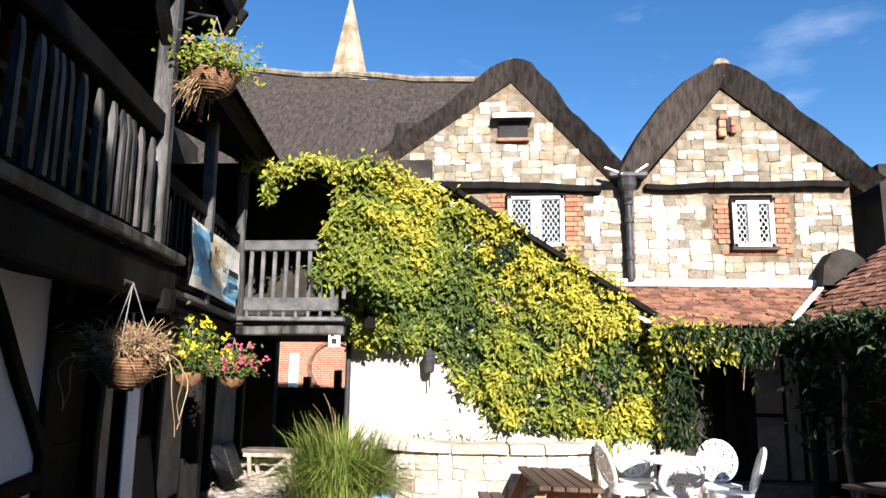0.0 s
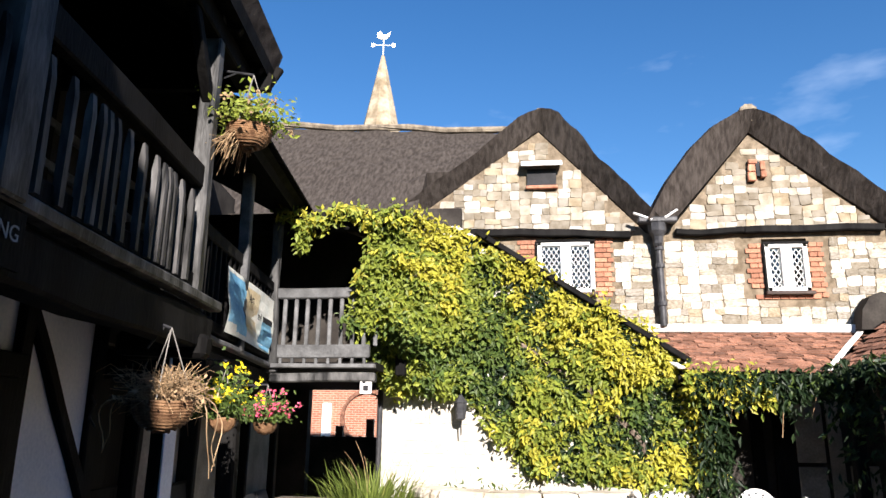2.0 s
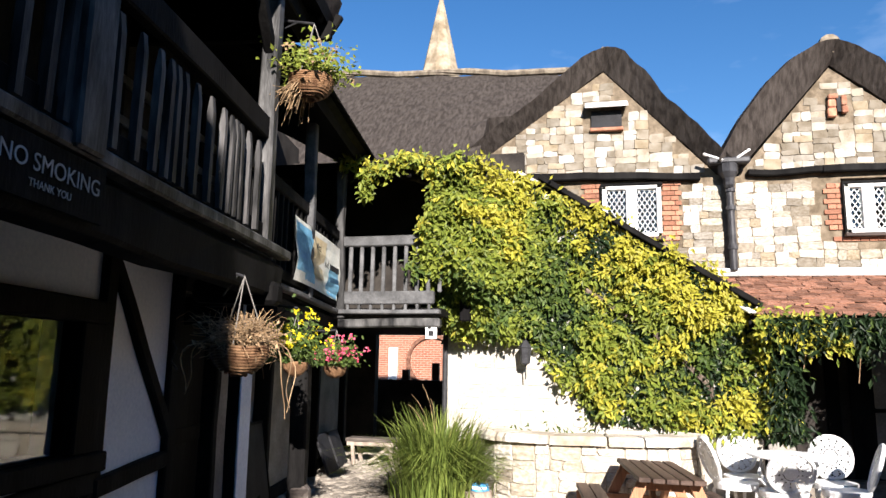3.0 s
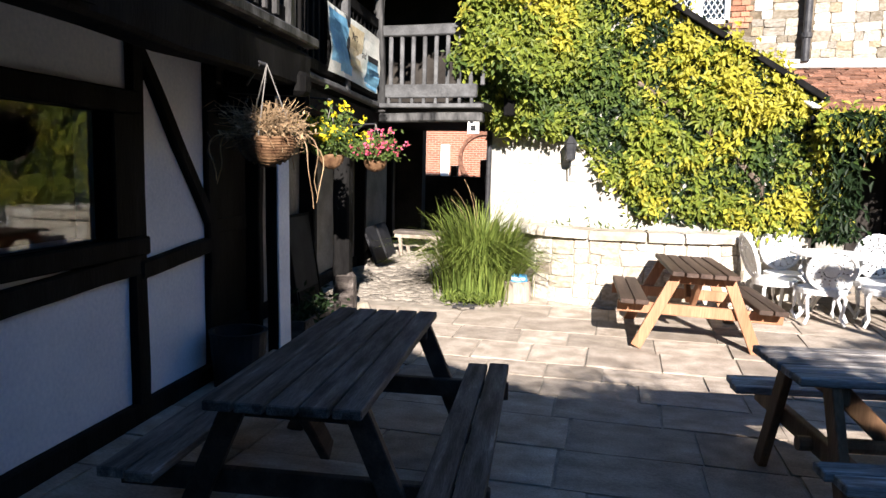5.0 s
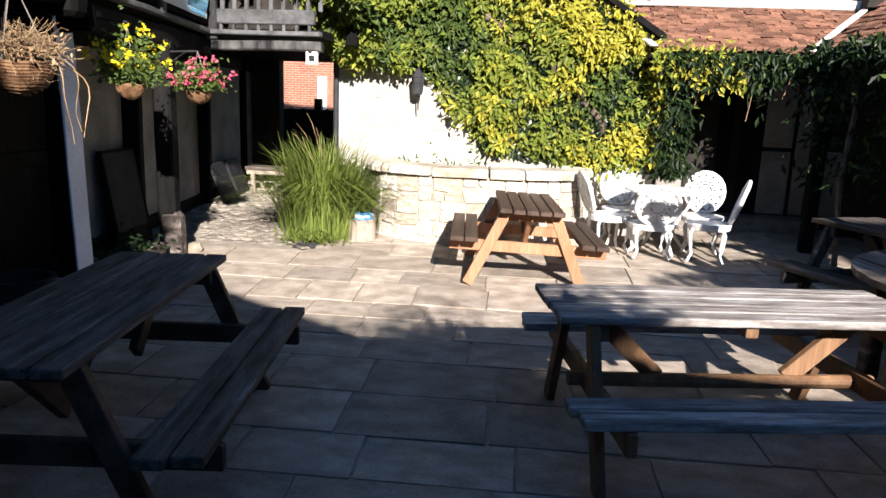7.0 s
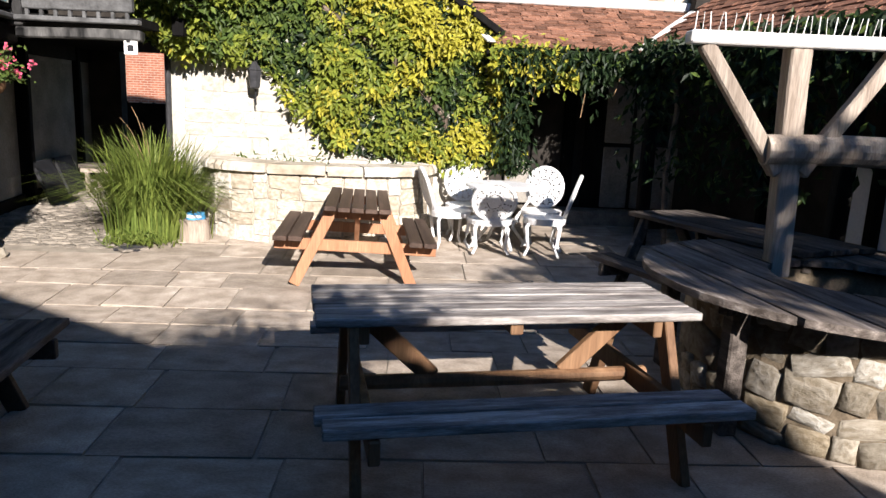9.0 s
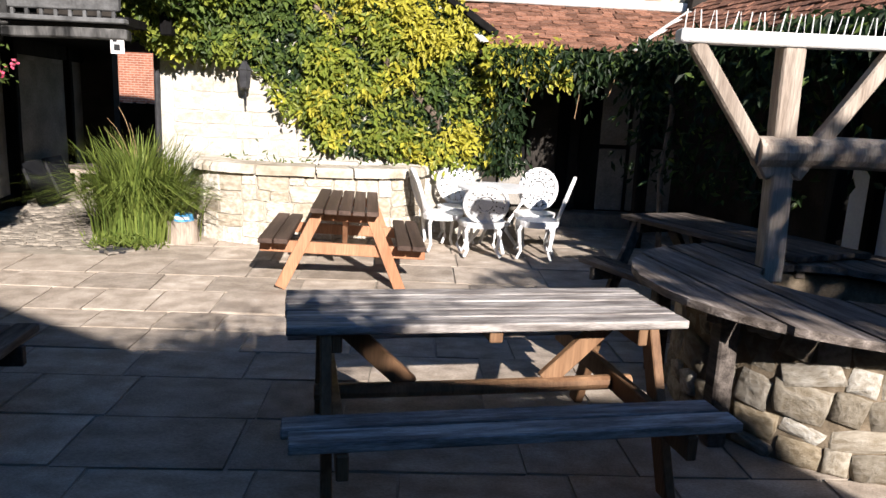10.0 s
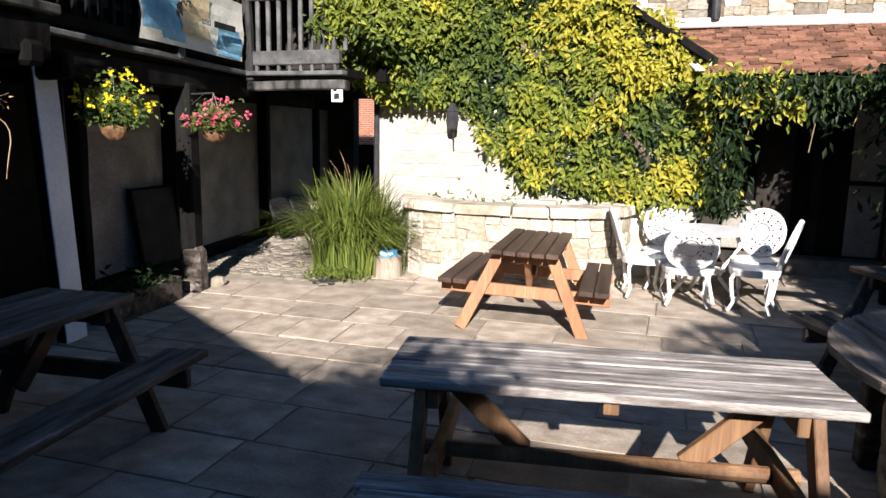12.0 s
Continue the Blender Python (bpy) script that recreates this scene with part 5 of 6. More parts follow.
# ---- hanging baskets ----
def basket(m, label, kind, drop, radius=0.17):
    """A wicker bowl on three chains; its plants differ."""
    t = thing("hanging_basket", label, "hanging basket", "hanging baskets", m=m)
    b = bmesh.new()
    for k in range(11):
        f = k / 10
        z, r = -0.95 * radius * (1 - f), radius * math.sqrt(max(0.06, 1 - (1 - f) ** 2.2))
        rod([(r * math.cos(2 * math.pi * i / 20), r * math.sin(2 * math.pi * i / 20), z + 0.004 * math.sin(i * 5)) for i in range(21)], 0.0115, b, 5, cap=False)
    tagged(part("wicker_bowl", b, "wicker", t, "woven brown wicker bowl"), kind="stuff")
    part("soil", lathe([(0.0, -0.8 * radius), (radius * 0.75, -0.55 * radius), (radius * 0.95, -0.03), (0.0, 0.0)], 16), "earth", t)
    for i in range(3):
        a = 2 * math.pi * i / 3 + 0.4
        part("chain", rod([(radius * math.cos(a), radius * math.sin(a), 0), (0, 0, drop)], 0.0035, None, 5), "rope", t)
    r = np.random.default_rng(int(drop * 1000) + len(kind))
    if kind == "dry":
        b = bmesh.new()
        for k in range(420):
            a, ln = r.uniform(0, 2 * math.pi), r.uniform(0.08, 0.24) * (1.35 if k % 4 == 0 else 1)
            o = np.array((math.cos(a), math.sin(a)))
            lift, fall = r.uniform(0.02, 0.22), r.uniform(0.0, 0.12)
            curl = r.normal(0, 0.035, (6, 3))
            rod([(o[0] * ln * u + curl[i_][0] * u, o[1] * ln * u + curl[i_][1] * u, 0.01 + lift * u - fall * u ** 3 + curl[i_][2] * u) for i_, u in enumerate((0, 0.2, 0.4, 0.6, 0.8, 1.0))], 0.0032, b, 4, 0.4, False)
        for a, ln in ((0.2, 0.30), (2.9, 0.26), (3.4, 0.22), (5.8, 0.34), (6.1, 0.3), (1.2, 0.2)):
            wav = r.uniform(0, 6)
            rod([(math.cos(a) * (0.08 + 0.30 * math.sin(min(u * 2.2, 1.8)) * 0.75 + 0.02 * math.sin(9 * u + wav)), math.sin(a) * (0.08 + 0.22 * math.sin(min(u * 2.2, 1.8))), 0.03 + 0.07 * u - 1.5 * ln * u * u + 0.02 * math.cos(8 * u + wav)) for u in [i_ / 12 for i_ in range(13)]], 0.005, b, 5, 0.5, False)
        sp = np.c_[r.normal(0, radius * 0.7, 260), r.normal(0, radius * 0.7, 260), 0.02 + np.abs(r.normal(0, 0.06, 260))]
        leaves("withered_leaves", sp, "straw", t, (0.02, 0.045), 0.4, 0.3)
        tagged(part("dry_foliage", b, "straw", t, "dry brown trailing stems"), kind="stuff")
    else:
        spread = 0.105 if kind != "top" else 0.12
        sp = np.c_[r.normal(0, spread, 900), r.normal(0, spread, 900), 0.02 + np.abs(r.normal(0, 0.10 if kind != "yellow" else 0.15, 900))]
        leaves("foliage", sp, "green_leaf" if kind != "top" else "lime_leaf", t, (0.03, 0.06), 0.5, 0.2)
        col = {"yellow": "yellow_petal", "pink": "pink_petal", "top": "straw"}[kind]
        n = {"yellow": 55, "pink": 80, "top": 30}[kind]
        heads = np.c_[r.normal(0, spread * 1.15, n), r.normal(0, spread * 1.15, n), (0.12 if kind == "yellow" else 0.05) + np.abs(r.normal(0, 0.11, n))]
        heads = np.repeat(heads, 7, 0) + r.normal(0, 0.012, (n * 7, 3))
        tagged(leaves("blossom", heads, col, t, (0.022, 0.036), 0.9, 0.0), kind="stuff")
        if kind == "top":
            b = bmesh.new()
            for k in range(90):
                a, ln = r.uniform(1.8, 4.6), r.uniform(0.10, 0.3)
                rod([(math.cos(a) * ln * u, math.sin(a) * ln * u, 0.03 * u - 0.32 * u * u * r.uniform(0.4, 1.0)) for u in (0, 0.4, 0.7, 1.0)], 0.004, b, 4, 0.4, False)
            tagged(part("dry_foliage", b, "straw", t, "dry brown trailing stems"), kind="stuff")
    return t


basket(pose(-1.80, 4.95, 1.735, 0, 0, 20), "wicker hanging basket with dried brown stems", "dry", 0.42, 0.16)
basket(pose(-2.12, 6.47, 1.66, 0, 0, 60), "wicker hanging basket full of yellow flowers", "yellow", 0.40, 0.095)
basket(pose(-2.31, 7.88, 1.64, 0, 0, 0), "wicker hanging basket full of pink flowers", "pink", 0.36, 0.105)
hb = Vector((-1.70, 5.55, 3.62))
basket(pose(*hb, 0, 0, 0), "wicker hanging basket with straggling plants on the gallery", "top", 0.42, 0.15)
for p, q in (((-2.14, 5.62, 4.16), hb + Vector((0, 0, 0.42))), ((-2.70, 7.93, 1.99), (-2.31, 7.88, 2.0)), ((-2.35, 6.45, 2.12), (-2.12, 6.47, 2.1)), ((-1.95, 4.98, 2.2), (-1.80, 4.95, 2.15))):
    br = solid("basket_bracket", rod([p, q], 0.009, None, 6), "iron", "black iron bracket holding a hanging basket", "bracket", "thing")
    p, q = Vector(p), Vector(q)
    part("stay", rod([p + Vector((0, 0, -0.16)), p.lerp(q, 0.7)], 0.006, None, 5), "iron", br)

# ---- banner, signs, lantern ----
banner = thing("banner", "faded blue and tan art banner tied to the gallery rail", "banner", m=LEFT @ pose(0.41, 0, 0))


def cloth(y0, y1, z0, z1, slant=0.0, off=0.0):
    b = bmesh.new()
    g = [[b.verts.new((off + 0.035 * math.sin(3.0 * (y0 + (y1 - y0) * i / 14) + 4 * j / 6) * (0.5 + 0.5 * math.sin(j)), y0 + (y1 - y0) * i / 14, z0 + (z1 - z0) * j / 6 + slant * (i / 14))) for i in range(15)] for j in range(7)]
    for u, w in zip(g, g[1:]):
        for i in range(14):
            b.faces.new((u[i], u[i + 1], w[i + 1], w[i]))
    return b


part("cloth", cloth(2.1, 3.85, 2.42, 3.02, -0.03), "banner_pale", banner)
part("blue_field", cloth(2.12, 2.75, 2.46, 2.98, -0.01, 0.006), "banner_blue", banner)
part("blue_corner", cloth(3.35, 3.8, 2.42, 2.70, -0.02, 0.006), "banner_blue", banner)
part("tan_field", cloth(2.7, 3.2, 2.55, 2.95, -0.01, 0.007), "banner_tan", banner)


def lettering(text, size, m, parent, name="lettering", material="letter"):
    cu = bpy.data.curves.new(name, "FONT")
    cu.body, cu.size, cu.align_x, cu.extrude = text, size, "CENTER", 0.001
    tmp = new("tmp", cu)
    me = bpy.data.meshes.new_from_object(tmp.evaluated_get(bpy.context.evaluated_depsgraph_get()))
    bpy.data.objects.remove(tmp)
    me.materials.clear()
    me.materials.append(M[material])
    o = new(name, me)
    o.parent = parent
    o.matrix_local = m
    return o


FACE = Matrix(((0, 0, 1, 0), (1, 0, 0, 0), (0, 1, 0, 0), (0, 0, 0, 1)))   # text that faces local +x
lettering("Art", 0.12, pose(0.06, 2.72, 2.78) @ FACE, banner, material="board")
lettering("and", 0.11, pose(0.06, 3.05, 2.66) @ FACE, banner, material="board")
part("bar", box(0.055, 0.06, 3.2, 3.6, 2.66, 2.72), "board", banner)
sign = thing("no_smoking_sign", "black board with pale no smoking lettering on the gallery", "sign", m=LEFT)
part("panel", box(0.755, 0.775, -2.25, -1.6, 2.16, 2.38), "timber", sign)
lettering("NO SMOKING", 0.088, pose(0.780, -1.92, 2.262) @ FACE, sign)
lettering("THANK YOU", 0.04, pose(0.780, -1.93, 2.205) @ FACE, sign)
toilet = thing("hanging_sign", "small white hanging sign under the back gallery", "sign", m=pose(-1.60, 9.0, 1.97))
part("plate", box(-0.065, 0.065, -0.01, 0.01, 0.0, 0.20, None, 0.003), "white", toilet)
part("mark", box(-0.03, 0.03, -0.014, -0.01, 0.03, 0.09), "board", toilet)
part("mark", box(-0.04, 0.0, -0.014, -0.01, 0.11, 0.17), "board", toilet)
lamp = thing("wall_lantern", "small black iron wall lantern on a bracket", "lantern", m=pose(-0.63, 9.93, 1.70))
part("cage", lathe([(0.03, 0.0), (0.06, 0.02), (0.075, 0.20), (0.085, 0.21), (0.02, 0.30), (0.0, 0.32)], 6), "iron", lamp)
part("bracket", rod([(0, 0.19, 0.15), (0, 0.1, 0.36), (0, 0, 0.33)], 0.01, None, 6), "iron", lamp)
part("tail", rod([(0, 0.04, 0.0), (0, 0.06, -0.18)], 0.009, None, 6), "iron", lamp)

# ---- things under the west gallery ----
bb = thing("blackboard", "empty black chalkboard leaning under the gallery", "blackboard", m=LEFT @ pose(-0.16, 3.12, 0.24, 0, -9, 0))
part("panel", box(-0.02, 0.02, -0.33, 0.33, 0.03, 0.80), "board", bb)
for a in ((-0.36, -0.33, -0.2, 0.82), (0.33, 0.36, -0.2, 0.82)):
    part("frame", box(-0.025, 0.03, a[0], a[1], a[2], a[3], None, 0.004), "timber", bb)
part("frame", box(-0.025, 0.03, -0.36, 0.36, 0.80, 0.83, None, 0.004), "timber", bb)
part("support", box(-0.02, 0.03, -0.3, 0.3, -0.2, 0.03), "timber", bb)
planter = thing("wooden_planter", "dark wooden trough planter with sparse leaves", "planter", m=LEFT @ pose(0.26, 2.12, 0.0))
for x0, x1, y0, y1 in ((-0.12, -0.09, -0.5, 0.5), (0.09, 0.12, -0.5, 0.5), (-0.12, 0.12, -0.5, -0.47), (-0.12, 0.12, 0.47, 0.5)):
    part("side", box(x0, x1, y0, y1, 0, 0.25, None, 0.006), "dark_wood", planter)
part("soil", box(-0.09, 0.09, -0.47, 0.47, 0.05, 0.2), "earth", planter)
spots = np.c_[rng.normal(0, 0.07, 260), rng.uniform(-0.45, 0.45, 260), 0.2 + np.abs(rng.normal(0, 0.08, 260))]
leaves("foliage", spots, "dark_leaf", planter, (0.05, 0.1), 0.4, 0.0)
pot = solid("dark_tub", lathe([(0.0, 0.0), (0.17, 0.0), (0.20, 0.36), (0.21, 0.40), (0.18, 0.40), (0.17, 0.30), (0.0, 0.28)], 20), "board", "dark round tub beside the timbered wall", "tub", "thing", LEFT @ pose(0.25, 0.62, 0))
bench = thing("passage_bench", "low grey bench on pale crossed trestle legs", "bench", m=pose(-3.02, 11.6, gz(11.6)))
part("seat", box(-0.42, 0.36, -0.16, 0.16, 0.33, 0.38, None, 0.008), "table_wood", bench, "grey weathered seat board")
part("apron", box(-0.40, 0.34, -0.15, -0.12, 0.27, 0.328, None, 0.005), "pale_wood", bench)
for x in (-0.32, 0.26):
    part("leg", beam((x, -0.12, 0.33), (x + 0.05, -0.18, 0.0), 0.05, 0.05, None, 0.005), "pale_wood", bench)
    part("leg", beam((x, 0.12, 0.33), (x + 0.05, 0.18, 0.0), 0.05, 0.05, None, 0.005), "pale_wood", bench)
part("strut", beam((0.30, -0.16, 0.30), (-0.05, -0.16, 0.04), 0.035, 0.045, None, 0.005), "pale_wood", bench)
for k in range(2):
    o = solid("leaning_slate", box(-0.02, 0.02, -0.28, 0.28, 0, 0.55, None, 0.008), "board", "dark slate board leaning on the passage wall", "board", "thing", LEFT @ pose(-0.05, 5.9 + 0.65 * k, gz(10.9), 0, -22, 0))
stone_lump = solid("loose_stone", lathe([(0.0, 0.0), (0.07, 0.0), (0.085, 0.05), (0.06, 0.1), (0.0, 0.11)], 9), "stone", "loose pale stone beside the gallery post", "stone", "thing", pose(-2.55, 8.15, gz(8.2) - 0.02))
for v in stone_lump.data.vertices:
    v.co += 0.025 * noise.noise_vector(v.co * 11)


# ---- pieces of walls, roofs and pavements ----
def stone_shapes(count, seed, depth=1.0, soft=0.07, rough=False):
    """Rounded uneven stones in a unit box: x and z across the face, -y outwards."""
    out = []
    r = random.Random(seed)
    for k in range(count):
        b = bmesh.new()
        rim = []
        for x, z in ((-1, -1), (0, -1), (1, -1), (1, 0), (1, 1), (0, 1), (-1, 1), (-1, 0)):
            if x and z:
                rim.append((x * (0.5 - r.uniform(0.0, 0.10)), z * (0.5 - r.uniform(0.0, 0.10))))
            else:
                rim.append(((x or r.uniform(-0.5, 0.5)) * (0.5 + r.uniform(-0.05, 0.01)), (z or r.uniform(-0.5, 0.5)) * (0.5 + r.uniform(-0.05, 0.01))))
        sides = len(rim)
        back = [b.verts.new((x, 0, z)) for x, z in rim]
        mid = [b.verts.new((x * 0.98, -0.6 * depth, z * 0.98)) for x, z in rim]
        face = [b.verts.new((x * (1 - soft), -depth * r.uniform(0.85, 1.05), z * (1 - soft))) for x, z in rim]
        for i in range(sides):
            j = (i + 1) % sides
            b.faces.new((back[i], back[j], mid[j], mid[i]))
            b.faces.new((mid[i], mid[j], face[j], face[i]))
        if rough:
            inner = [b.verts.new((x * 0.5 + r.uniform(-0.06, 0.06), -depth * r.uniform(0.95, 1.22), z * 0.5 + r.uniform(-0.06, 0.06))) for x, z in rim]
            top = b.verts.new((r.uniform(-0.1, 0.1), -depth * r.uniform(1.0, 1.25), r.uniform(-0.1, 0.1)))
            for i in range(sides):
                j = (i + 1) % sides
                b.faces.new((face[i], face[j], inner[j], inner[i]))
                b.faces.new((inner[i], inner[j], top))
        else:
            b.faces.new(face)
        bmesh.ops.recalc_face_normals(b, faces=b.faces[:])
        me = bpy.data.meshes.new("stone")
        b.to_mesh(me)
        b.free()
        out.append(me)
    return out


def piece(name, me, m, parent):
    o = new(name, me)
    o.parent = parent
    o.matrix_local = m
    return o


def joined(name, items, material, parent):
    """The rest of the pieces, as real geometry in one part."""
    vs, fs, base = [], [], 0
    for me, m in items:
        vs += [m @ v.co for v in me.vertices]
        fs += [[base + i for i in p.vertices] for p in me.polygons]
        base += len(me.vertices)
    me = bpy.data.meshes.new(name)
    me.from_pydata(vs, [], fs)
    me.materials.append(M[material])
    o = new(name, me)
    o.parent = parent
    return tagged(o, kind="stuff")


M["stone_many"] = stone_mat("rubble_stone_many", TONES, 0.55, True)
M["cobble_many"] = mat("cobble_many", (0.20, 0.175, 0.145), (0.34, 0.30, 0.25), 9, 0.75, 0.4, 60, 0.35, island=True)
M["tile_many"] = mat("clay_tile_many", (0.125, 0.058, 0.037), (0.25, 0.125, 0.082), 8, 0.88, 0.4, 60, 0.45, c3=(0.40, 0.34, 0.27), island=True)
rr = random.Random(21)
tan, pale = stone_shapes(16, 1), stone_shapes(10, 2)
for me in tan:
    me.materials.append(M["stone"])
for me in pale:
    me.materials.append(M["pale_stone"])

def rubble(x0, x1, z0, z1, r, big=0.36, tall=0.20):
    """Splits a wall face into uneven stones, so that no course runs through."""
    w, h = x1 - x0, z1 - z0
    if w <= big * r.uniform(0.55, 1.0) and h <= tall * r.uniform(0.6, 1.0) or (w < 0.16 and h < 0.16):
        return [(x0, x1, z0, z1)]
    if w / 1.7 > h:
        c = x0 + w * r.uniform(0.33, 0.67)
        return rubble(x0, c, z0, z1, r, big, tall) + rubble(c, x1, z0, z1, r, big, tall)
    c = z0 + h * r.uniform(0.33, 0.67)
    return rubble(x0, x1, z0, c, r, big, tall) + rubble(x0, x1, c, z1, r, big, tall)


# gable stones, laid as uncoursed rubble
HOLES = [(0.06, 1.46, 3.46, 4.36), (3.34, 4.38, 3.42, 4.28), (0.18, 0.70, 5.12, 5.58), (3.42, 3.72, 5.15, 5.5), (2.0, 2.18, 2.9, 4.6)]
G1, G2 = [(-1.98, 4.44), (1.93, 4.44), (0.41, 6.08)], [(2.27, 4.44), (5.25, 4.44), (3.51, 5.92)]
rest = []
count = 0
inn = (lambda u, v: (v < 4.36 and -2.55 < u < 5.23) or inside(G1, u, v) or inside(G2, u, v))
for xa, xb, za, zb in rubble(-2.55, 2.0, 2.96, 4.40, rr) + rubble(2.18, 5.23, 2.96, 4.40, rr) + rubble(-2.0, 2.0, 4.46, 6.1, rr) + rubble(2.2, 5.24, 4.46, 5.95, rr):
    w, h, cx, cz = xb - xa, zb - za, (xa + xb) / 2, (za + zb) / 2
    if not all(inn(cx + a * w * 0.36, cz + b * h * 0.36) for a in (-1, 1) for b in (-1, 1)):
        continue
    if any(a - w * 0.3 < cx < b + w * 0.3 and c - h * 0.3 < cz < d_ + h * 0.3 for a, b, c, d_ in HOLES):
        continue
    if cx < -1.0 and cz < 4.2:
        continue
    me = rr.choice(pale) if rr.random() < 0.38 else rr.choice(tan)
    m = pose(cx, 11.505, cz, 0, rr.uniform(-5, 5), 0) @ Matrix.Diagonal((w + 0.012, rr.uniform(0.012, 0.026), h + 0.012, 1))
    if cz < 4.4 and cx > 0.9 and count < 290:
        piece("stone", me, m, gable)
        count += 1
    else:
        rest.append((me, m))
joined("upper_stones", rest, "stone_many", gable)

# brick dressings round the two windows
brick_me = bpy.data.meshes.new("brick")
b = box(-0.5, 0.5, -1, 0, -0.5, 0.5, None, 0.05)
b.to_mesh(brick_me)
b.free()
brick_me.materials.append(M["brick"])
for x0, x1, z0, z1 in ((0.10, 0.33, 3.62, 4.36), (1.20, 1.44, 3.48, 4.36), (3.36, 3.54, 3.58, 4.26), (4.18, 4.36, 3.44, 4.26), (3.40, 4.30, 3.42, 3.49)):
    z = z0
    k = 0
    while z + 0.07 <= z1 + 0.01:
        x = x0 - (0.05 if k % 2 else 0)
        while x < x1 - 0.04:
            w = min(0.215 if (k % 2) else 0.11, x1 - x + 0.02)
            piece("brick", brick_me, pose(x + w / 2, 11.51, z + 0.034) @ Matrix.Diagonal((w - 0.008, 0.034, 0.062, 1)), gable)
            x += w
        z += 0.073
        k += 1

# stones of the trough's bowed face
arc = [trough_line(-1 + 2 * i / 400) for i in range(401)]
run = [0.0]
for p, q in zip(arc, arc[1:]):
    run.append(run[-1] + (q - p).length)


def along(u):
    """The point of the bowed face u metres along it."""
    k = min(range(401), key=lambda i: abs(run[i] - u))
    return arc[k]


for ua, ub, za, zb in rubble(0.0, run[-1], gz(9.1) - 0.04, 0.85, rr, 0.48, 0.27):
    p, q = along(ua), along(ub)
    d = q - p
    if d.length < 0.05 or max(p.y, q.y) > WY - 0.02:
        continue
    me = rr.choice(pale) if rr.random() < 0.95 else rr.choice(tan)
    piece("stone", me, Matrix.Translation(((p.x + q.x) / 2, (p.y + q.y) / 2 + 0.02, (za + zb) / 2)) @ Matrix.Rotation(math.atan2(d.y, d.x), 4, "Z") @ pose(0, 0, 0, 0, rr.uniform(-4, 4), 0) @ Matrix.Diagonal((d.length + 0.008, 0.028, zb - za + 0.008, 1)), trough)

# boulders of the well
boulders = stone_shapes(12, 5, 1.0, 0.14, True)
for me in boulders:
    me.materials.append(M["stone"])
    me.shade_smooth()
for ua, ub, za, zb in rubble(0.0, 2 * math.pi * 0.85, 0.0, 0.68, rr, 0.36, 0.27):
    a = (ua + ub) / 2 / 0.85
    piece("stone", rr.choice(boulders), Matrix.Rotation(a, 4, "Z") @ Matrix.Translation((0.825, 0, (za + zb) / 2)) @ Matrix.Rotation(math.pi / 2, 4, "Z") @ pose(0, 0, 0, 0, rr.uniform(-16, 16), 0) @ Matrix.Diagonal((ub - ua + 0.02, rr.uniform(0.05, 0.08), zb - za + 0.015, 1)), well)

# flush stones showing through the limewash of the stair wall
lime = stone_shapes(6, 8, 1.0, 0.08)
for me in lime:
    me.materials.append(M["limewash"])
z = 0.95
while z < 2.2:
    h = rr.uniform(0.13, 0.22)
    x = -1.5
    while x < 0.3:
        w = rr.uniform(0.16, 0.42)
        piece("stone", rr.choice(lime), pose(x + w / 2, WY + 0.003, z + h / 2, 0, rr.uniform(-3, 3), 0) @ Matrix.Diagonal((w - 0.004, 0.012, h - 0.004, 1)), wall_n)
        x += w
    z += h

# paving slabs
pave = thing("pavement", "worn grey sandstone paving slabs with pale joints", "paving", kind="structure", m=pose(0, 0, 0, 0, 0, 0))
slabs = []
for k in range(8):
    b = box(-0.5, 0.5, -0.5, 0.5, -1, 0, None, 0.0)
    bmesh.ops.bevel(b, geom=[e for e in b.edges if e.verts[0].co.z > -0.1 and e.verts[1].co.z > -0.1], offset=0.018, segments=1, affect="EDGES")
    for v in b.verts:
        v.co.x += rr.uniform(-0.012, 0.012)
        v.co.y += rr.uniform(-0.018, 0.018)
    me = bpy.data.meshes.new("slab")
    b.to_mesh(me)
    b.free()
    me.materials.append(M["slab"])
    slabs.append(me)
turn = pose(0, 0, 0, 0, 0, 3)
y = 1.2
while y < 11.1:
    h = rr.uniform(0.36, 0.56)
    x = -4.2 + rr.uniform(0, 0.6)
    while x < 6.5:
        w = rr.uniform(0.4, 0.88)
        c = turn @ Vector((x + w / 2, y + h / 2, 0))
        x += w
        if c.x < -1.62 and c.y > 8.62 or c.x < -3.2 or c.x > 6.2:
            continue
        slope = 2.86 if c.y > 7.2 else 0
        piece("slab", rr.choice(slabs), pose(c.x, c.y, gz(c.y) + rr.uniform(-0.006, 0.002), slope + rr.uniform(-0.3, 0.3), rr.uniform(-0.3, 0.3), 3) @ Matrix.Diagonal((w - 0.016, h - 0.016, 0.055, 1)), pave)
    y += h

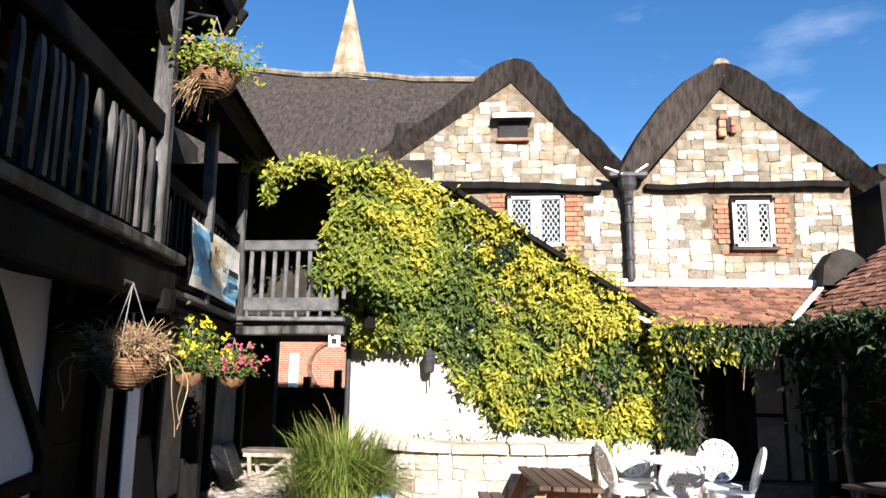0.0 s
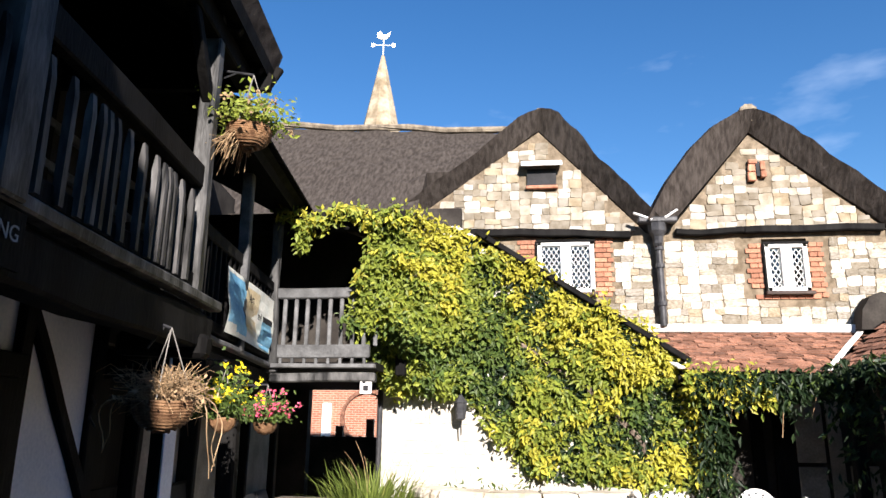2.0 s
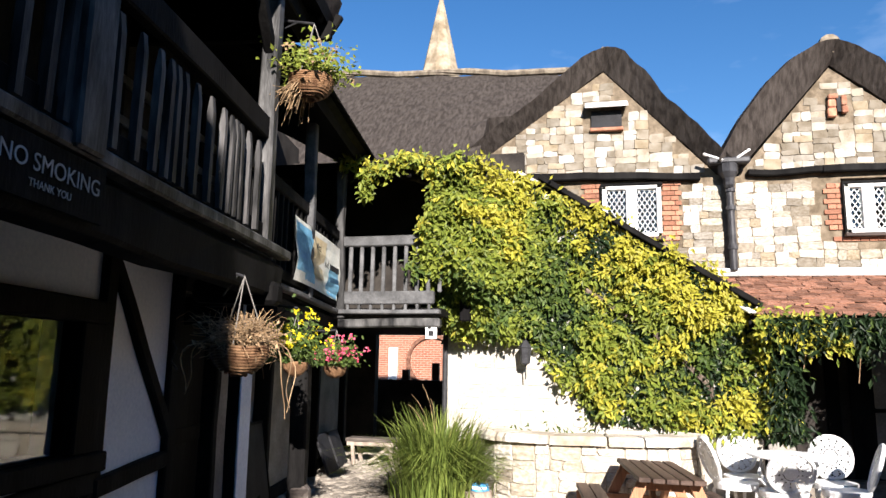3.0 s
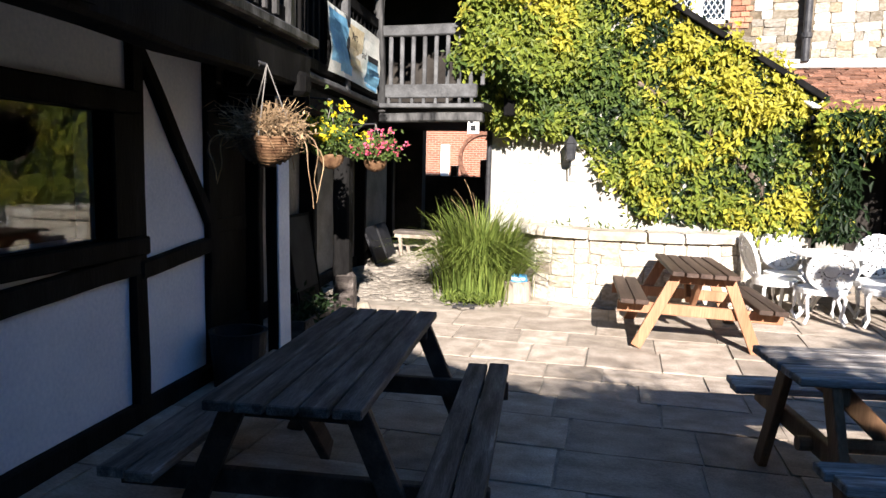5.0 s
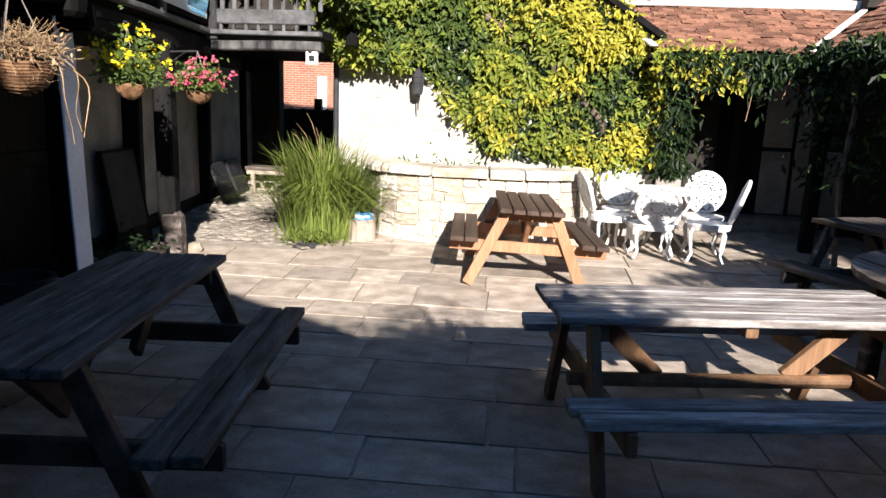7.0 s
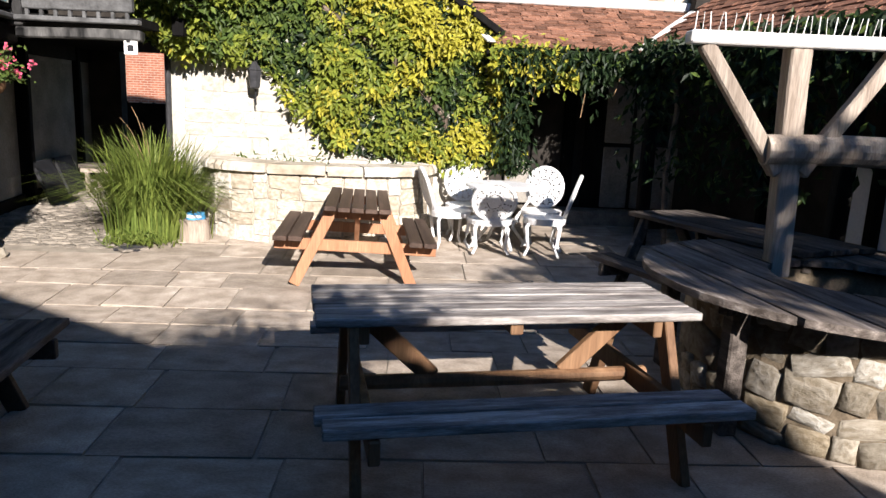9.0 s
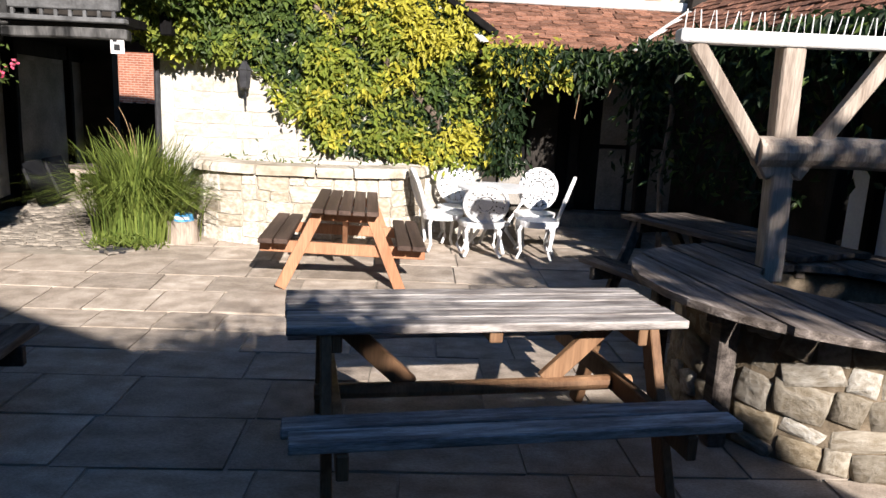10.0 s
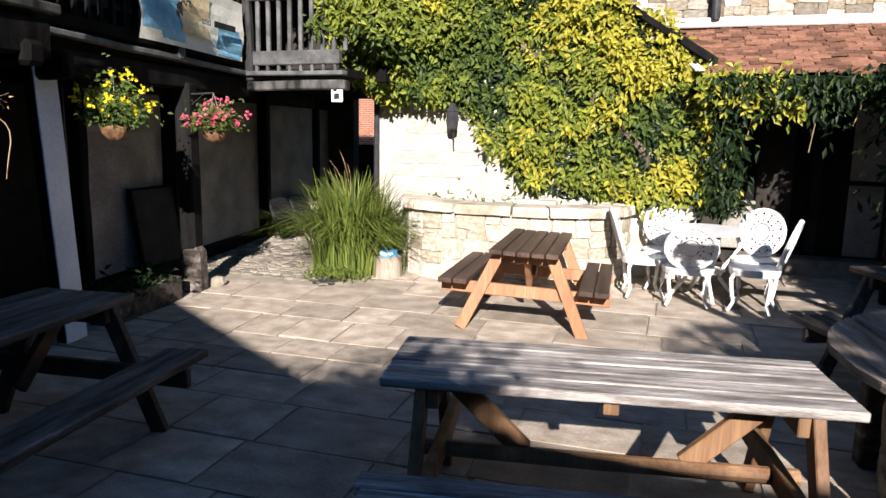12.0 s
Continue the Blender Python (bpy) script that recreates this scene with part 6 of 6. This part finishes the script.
# cobbles of the passage
yard = thing("cobbled_path", "worn cobbles leading into the passage", "cobbles", kind="structure")
cob = []
for k in range(6):
    b = lathe([(0.0, 0.5), (0.38, 0.47), (0.52, 0.3), (0.55, -0.5)], 8)
    for v in b.verts:
        v.co.x *= 1 + rr.uniform(-0.12, 0.12)
        v.co.y *= 1 + rr.uniform(-0.12, 0.12)
    me = bpy.data.meshes.new("cobble")
    b.to_mesh(me)
    b.free()
    me.materials.append(M["cobble"])
    cob.append(me)
rest, count = [], 0
y = 8.66
while y < 13.0:
    h = rr.uniform(0.085, 0.115)
    x = -4.2 + rr.uniform(0, 0.1)
    while x < -1.62:
        w = rr.uniform(0.11, 0.18)
        m = pose(x + w / 2, y + h / 2, gz(y) - 0.025 + rr.uniform(-0.006, 0.006), 0, 0, rr.uniform(-8, 8)) @ Matrix.Diagonal((w - 0.004, h - 0.002, 0.06, 1))
        if y < 10.6 and count < 300 and -3.3 < x:
            piece("cobble", rr.choice(cob), m, yard)
            count += 1
        else:
            rest.append((rr.choice(cob), m))
        x += w
    y += h
joined("further_cobbles", rest, "cobble_many", yard)

# roof tiles
tiles = []
for k in range(5):
    b = box(-0.5, 0.5, -0.5, 0.5, 0, 1, None, 0.0)
    for v in b.verts:
        v.co.x += rr.uniform(-0.03, 0.03)
        v.co.z += 0.9 * (v.co.x * 2) ** 2 * 0.2 + rr.uniform(-0.15, 0.15)
    me = bpy.data.meshes.new("tile")
    b.to_mesh(me)
    b.free()
    me.materials.append(M["tile"])
    tiles.append(me)
slope = math.degrees(math.atan2(0.66, 1.58))
rows = 17
for r in range(rows):
    f = (r + 0.5) / rows
    yy, zz = 9.90 + 1.58 * f, 2.275 + 0.66 * f
    x0, x1 = 2.0 - 0.32 * f, 3.62 + 1.08 * f
    x = x0 + (0.075 if r % 2 else 0)
    while x < x1:
        w = 0.155 + rr.uniform(-0.012, 0.012)
        piece("tile", rr.choice(tiles), pose(x + w / 2, yy, zz + rr.uniform(0, 0.02) + 0.02 * noise.noise(Vector((x * 1.5, yy * 1.5, 3))), slope - 5 + rr.uniform(-4, 4), rr.uniform(-4, 4), rr.uniform(-3, 3)) @ Matrix.Diagonal((w - 0.006, 0.135, 0.016, 1)), lean)
        x += w
rest, count = [], 0
ed = (EB - EA).normalized()
base = Matrix((ed, (OE + 0.72 * up3).normalized(), ed.cross((OE + 0.72 * up3).normalized()))).transposed().to_4x4()
if (base @ Vector((0, 0, 1))).z < 0:
    base = Matrix((-ed, (OE + 0.72 * up3).normalized(), (-ed).cross((OE + 0.72 * up3).normalized()))).transposed().to_4x4()
for r in range(22):
    for k in range(36):
        c = EA + ed * (0.08 + 0.157 * (k + 0.5 * (r % 2))) + (OE + 0.72 * up3).normalized() * (0.05 + 0.10 * r) + Vector((0, 0, 0.02 + rr.uniform(0, 0.012)))
        m = Matrix.Translation(c) @ base @ pose(0, 0, 0, -5 + rr.uniform(-2.5, 2.5), rr.uniform(-3, 3), 0) @ Matrix.Diagonal((0.15, 0.14, 0.016, 1))
        if r < 12 and k < 25:
            piece("tile", rr.choice(tiles), m, east)
        else:
            rest.append((rr.choice(tiles), m))
joined("upper_tiles", rest, "tile_many", east)
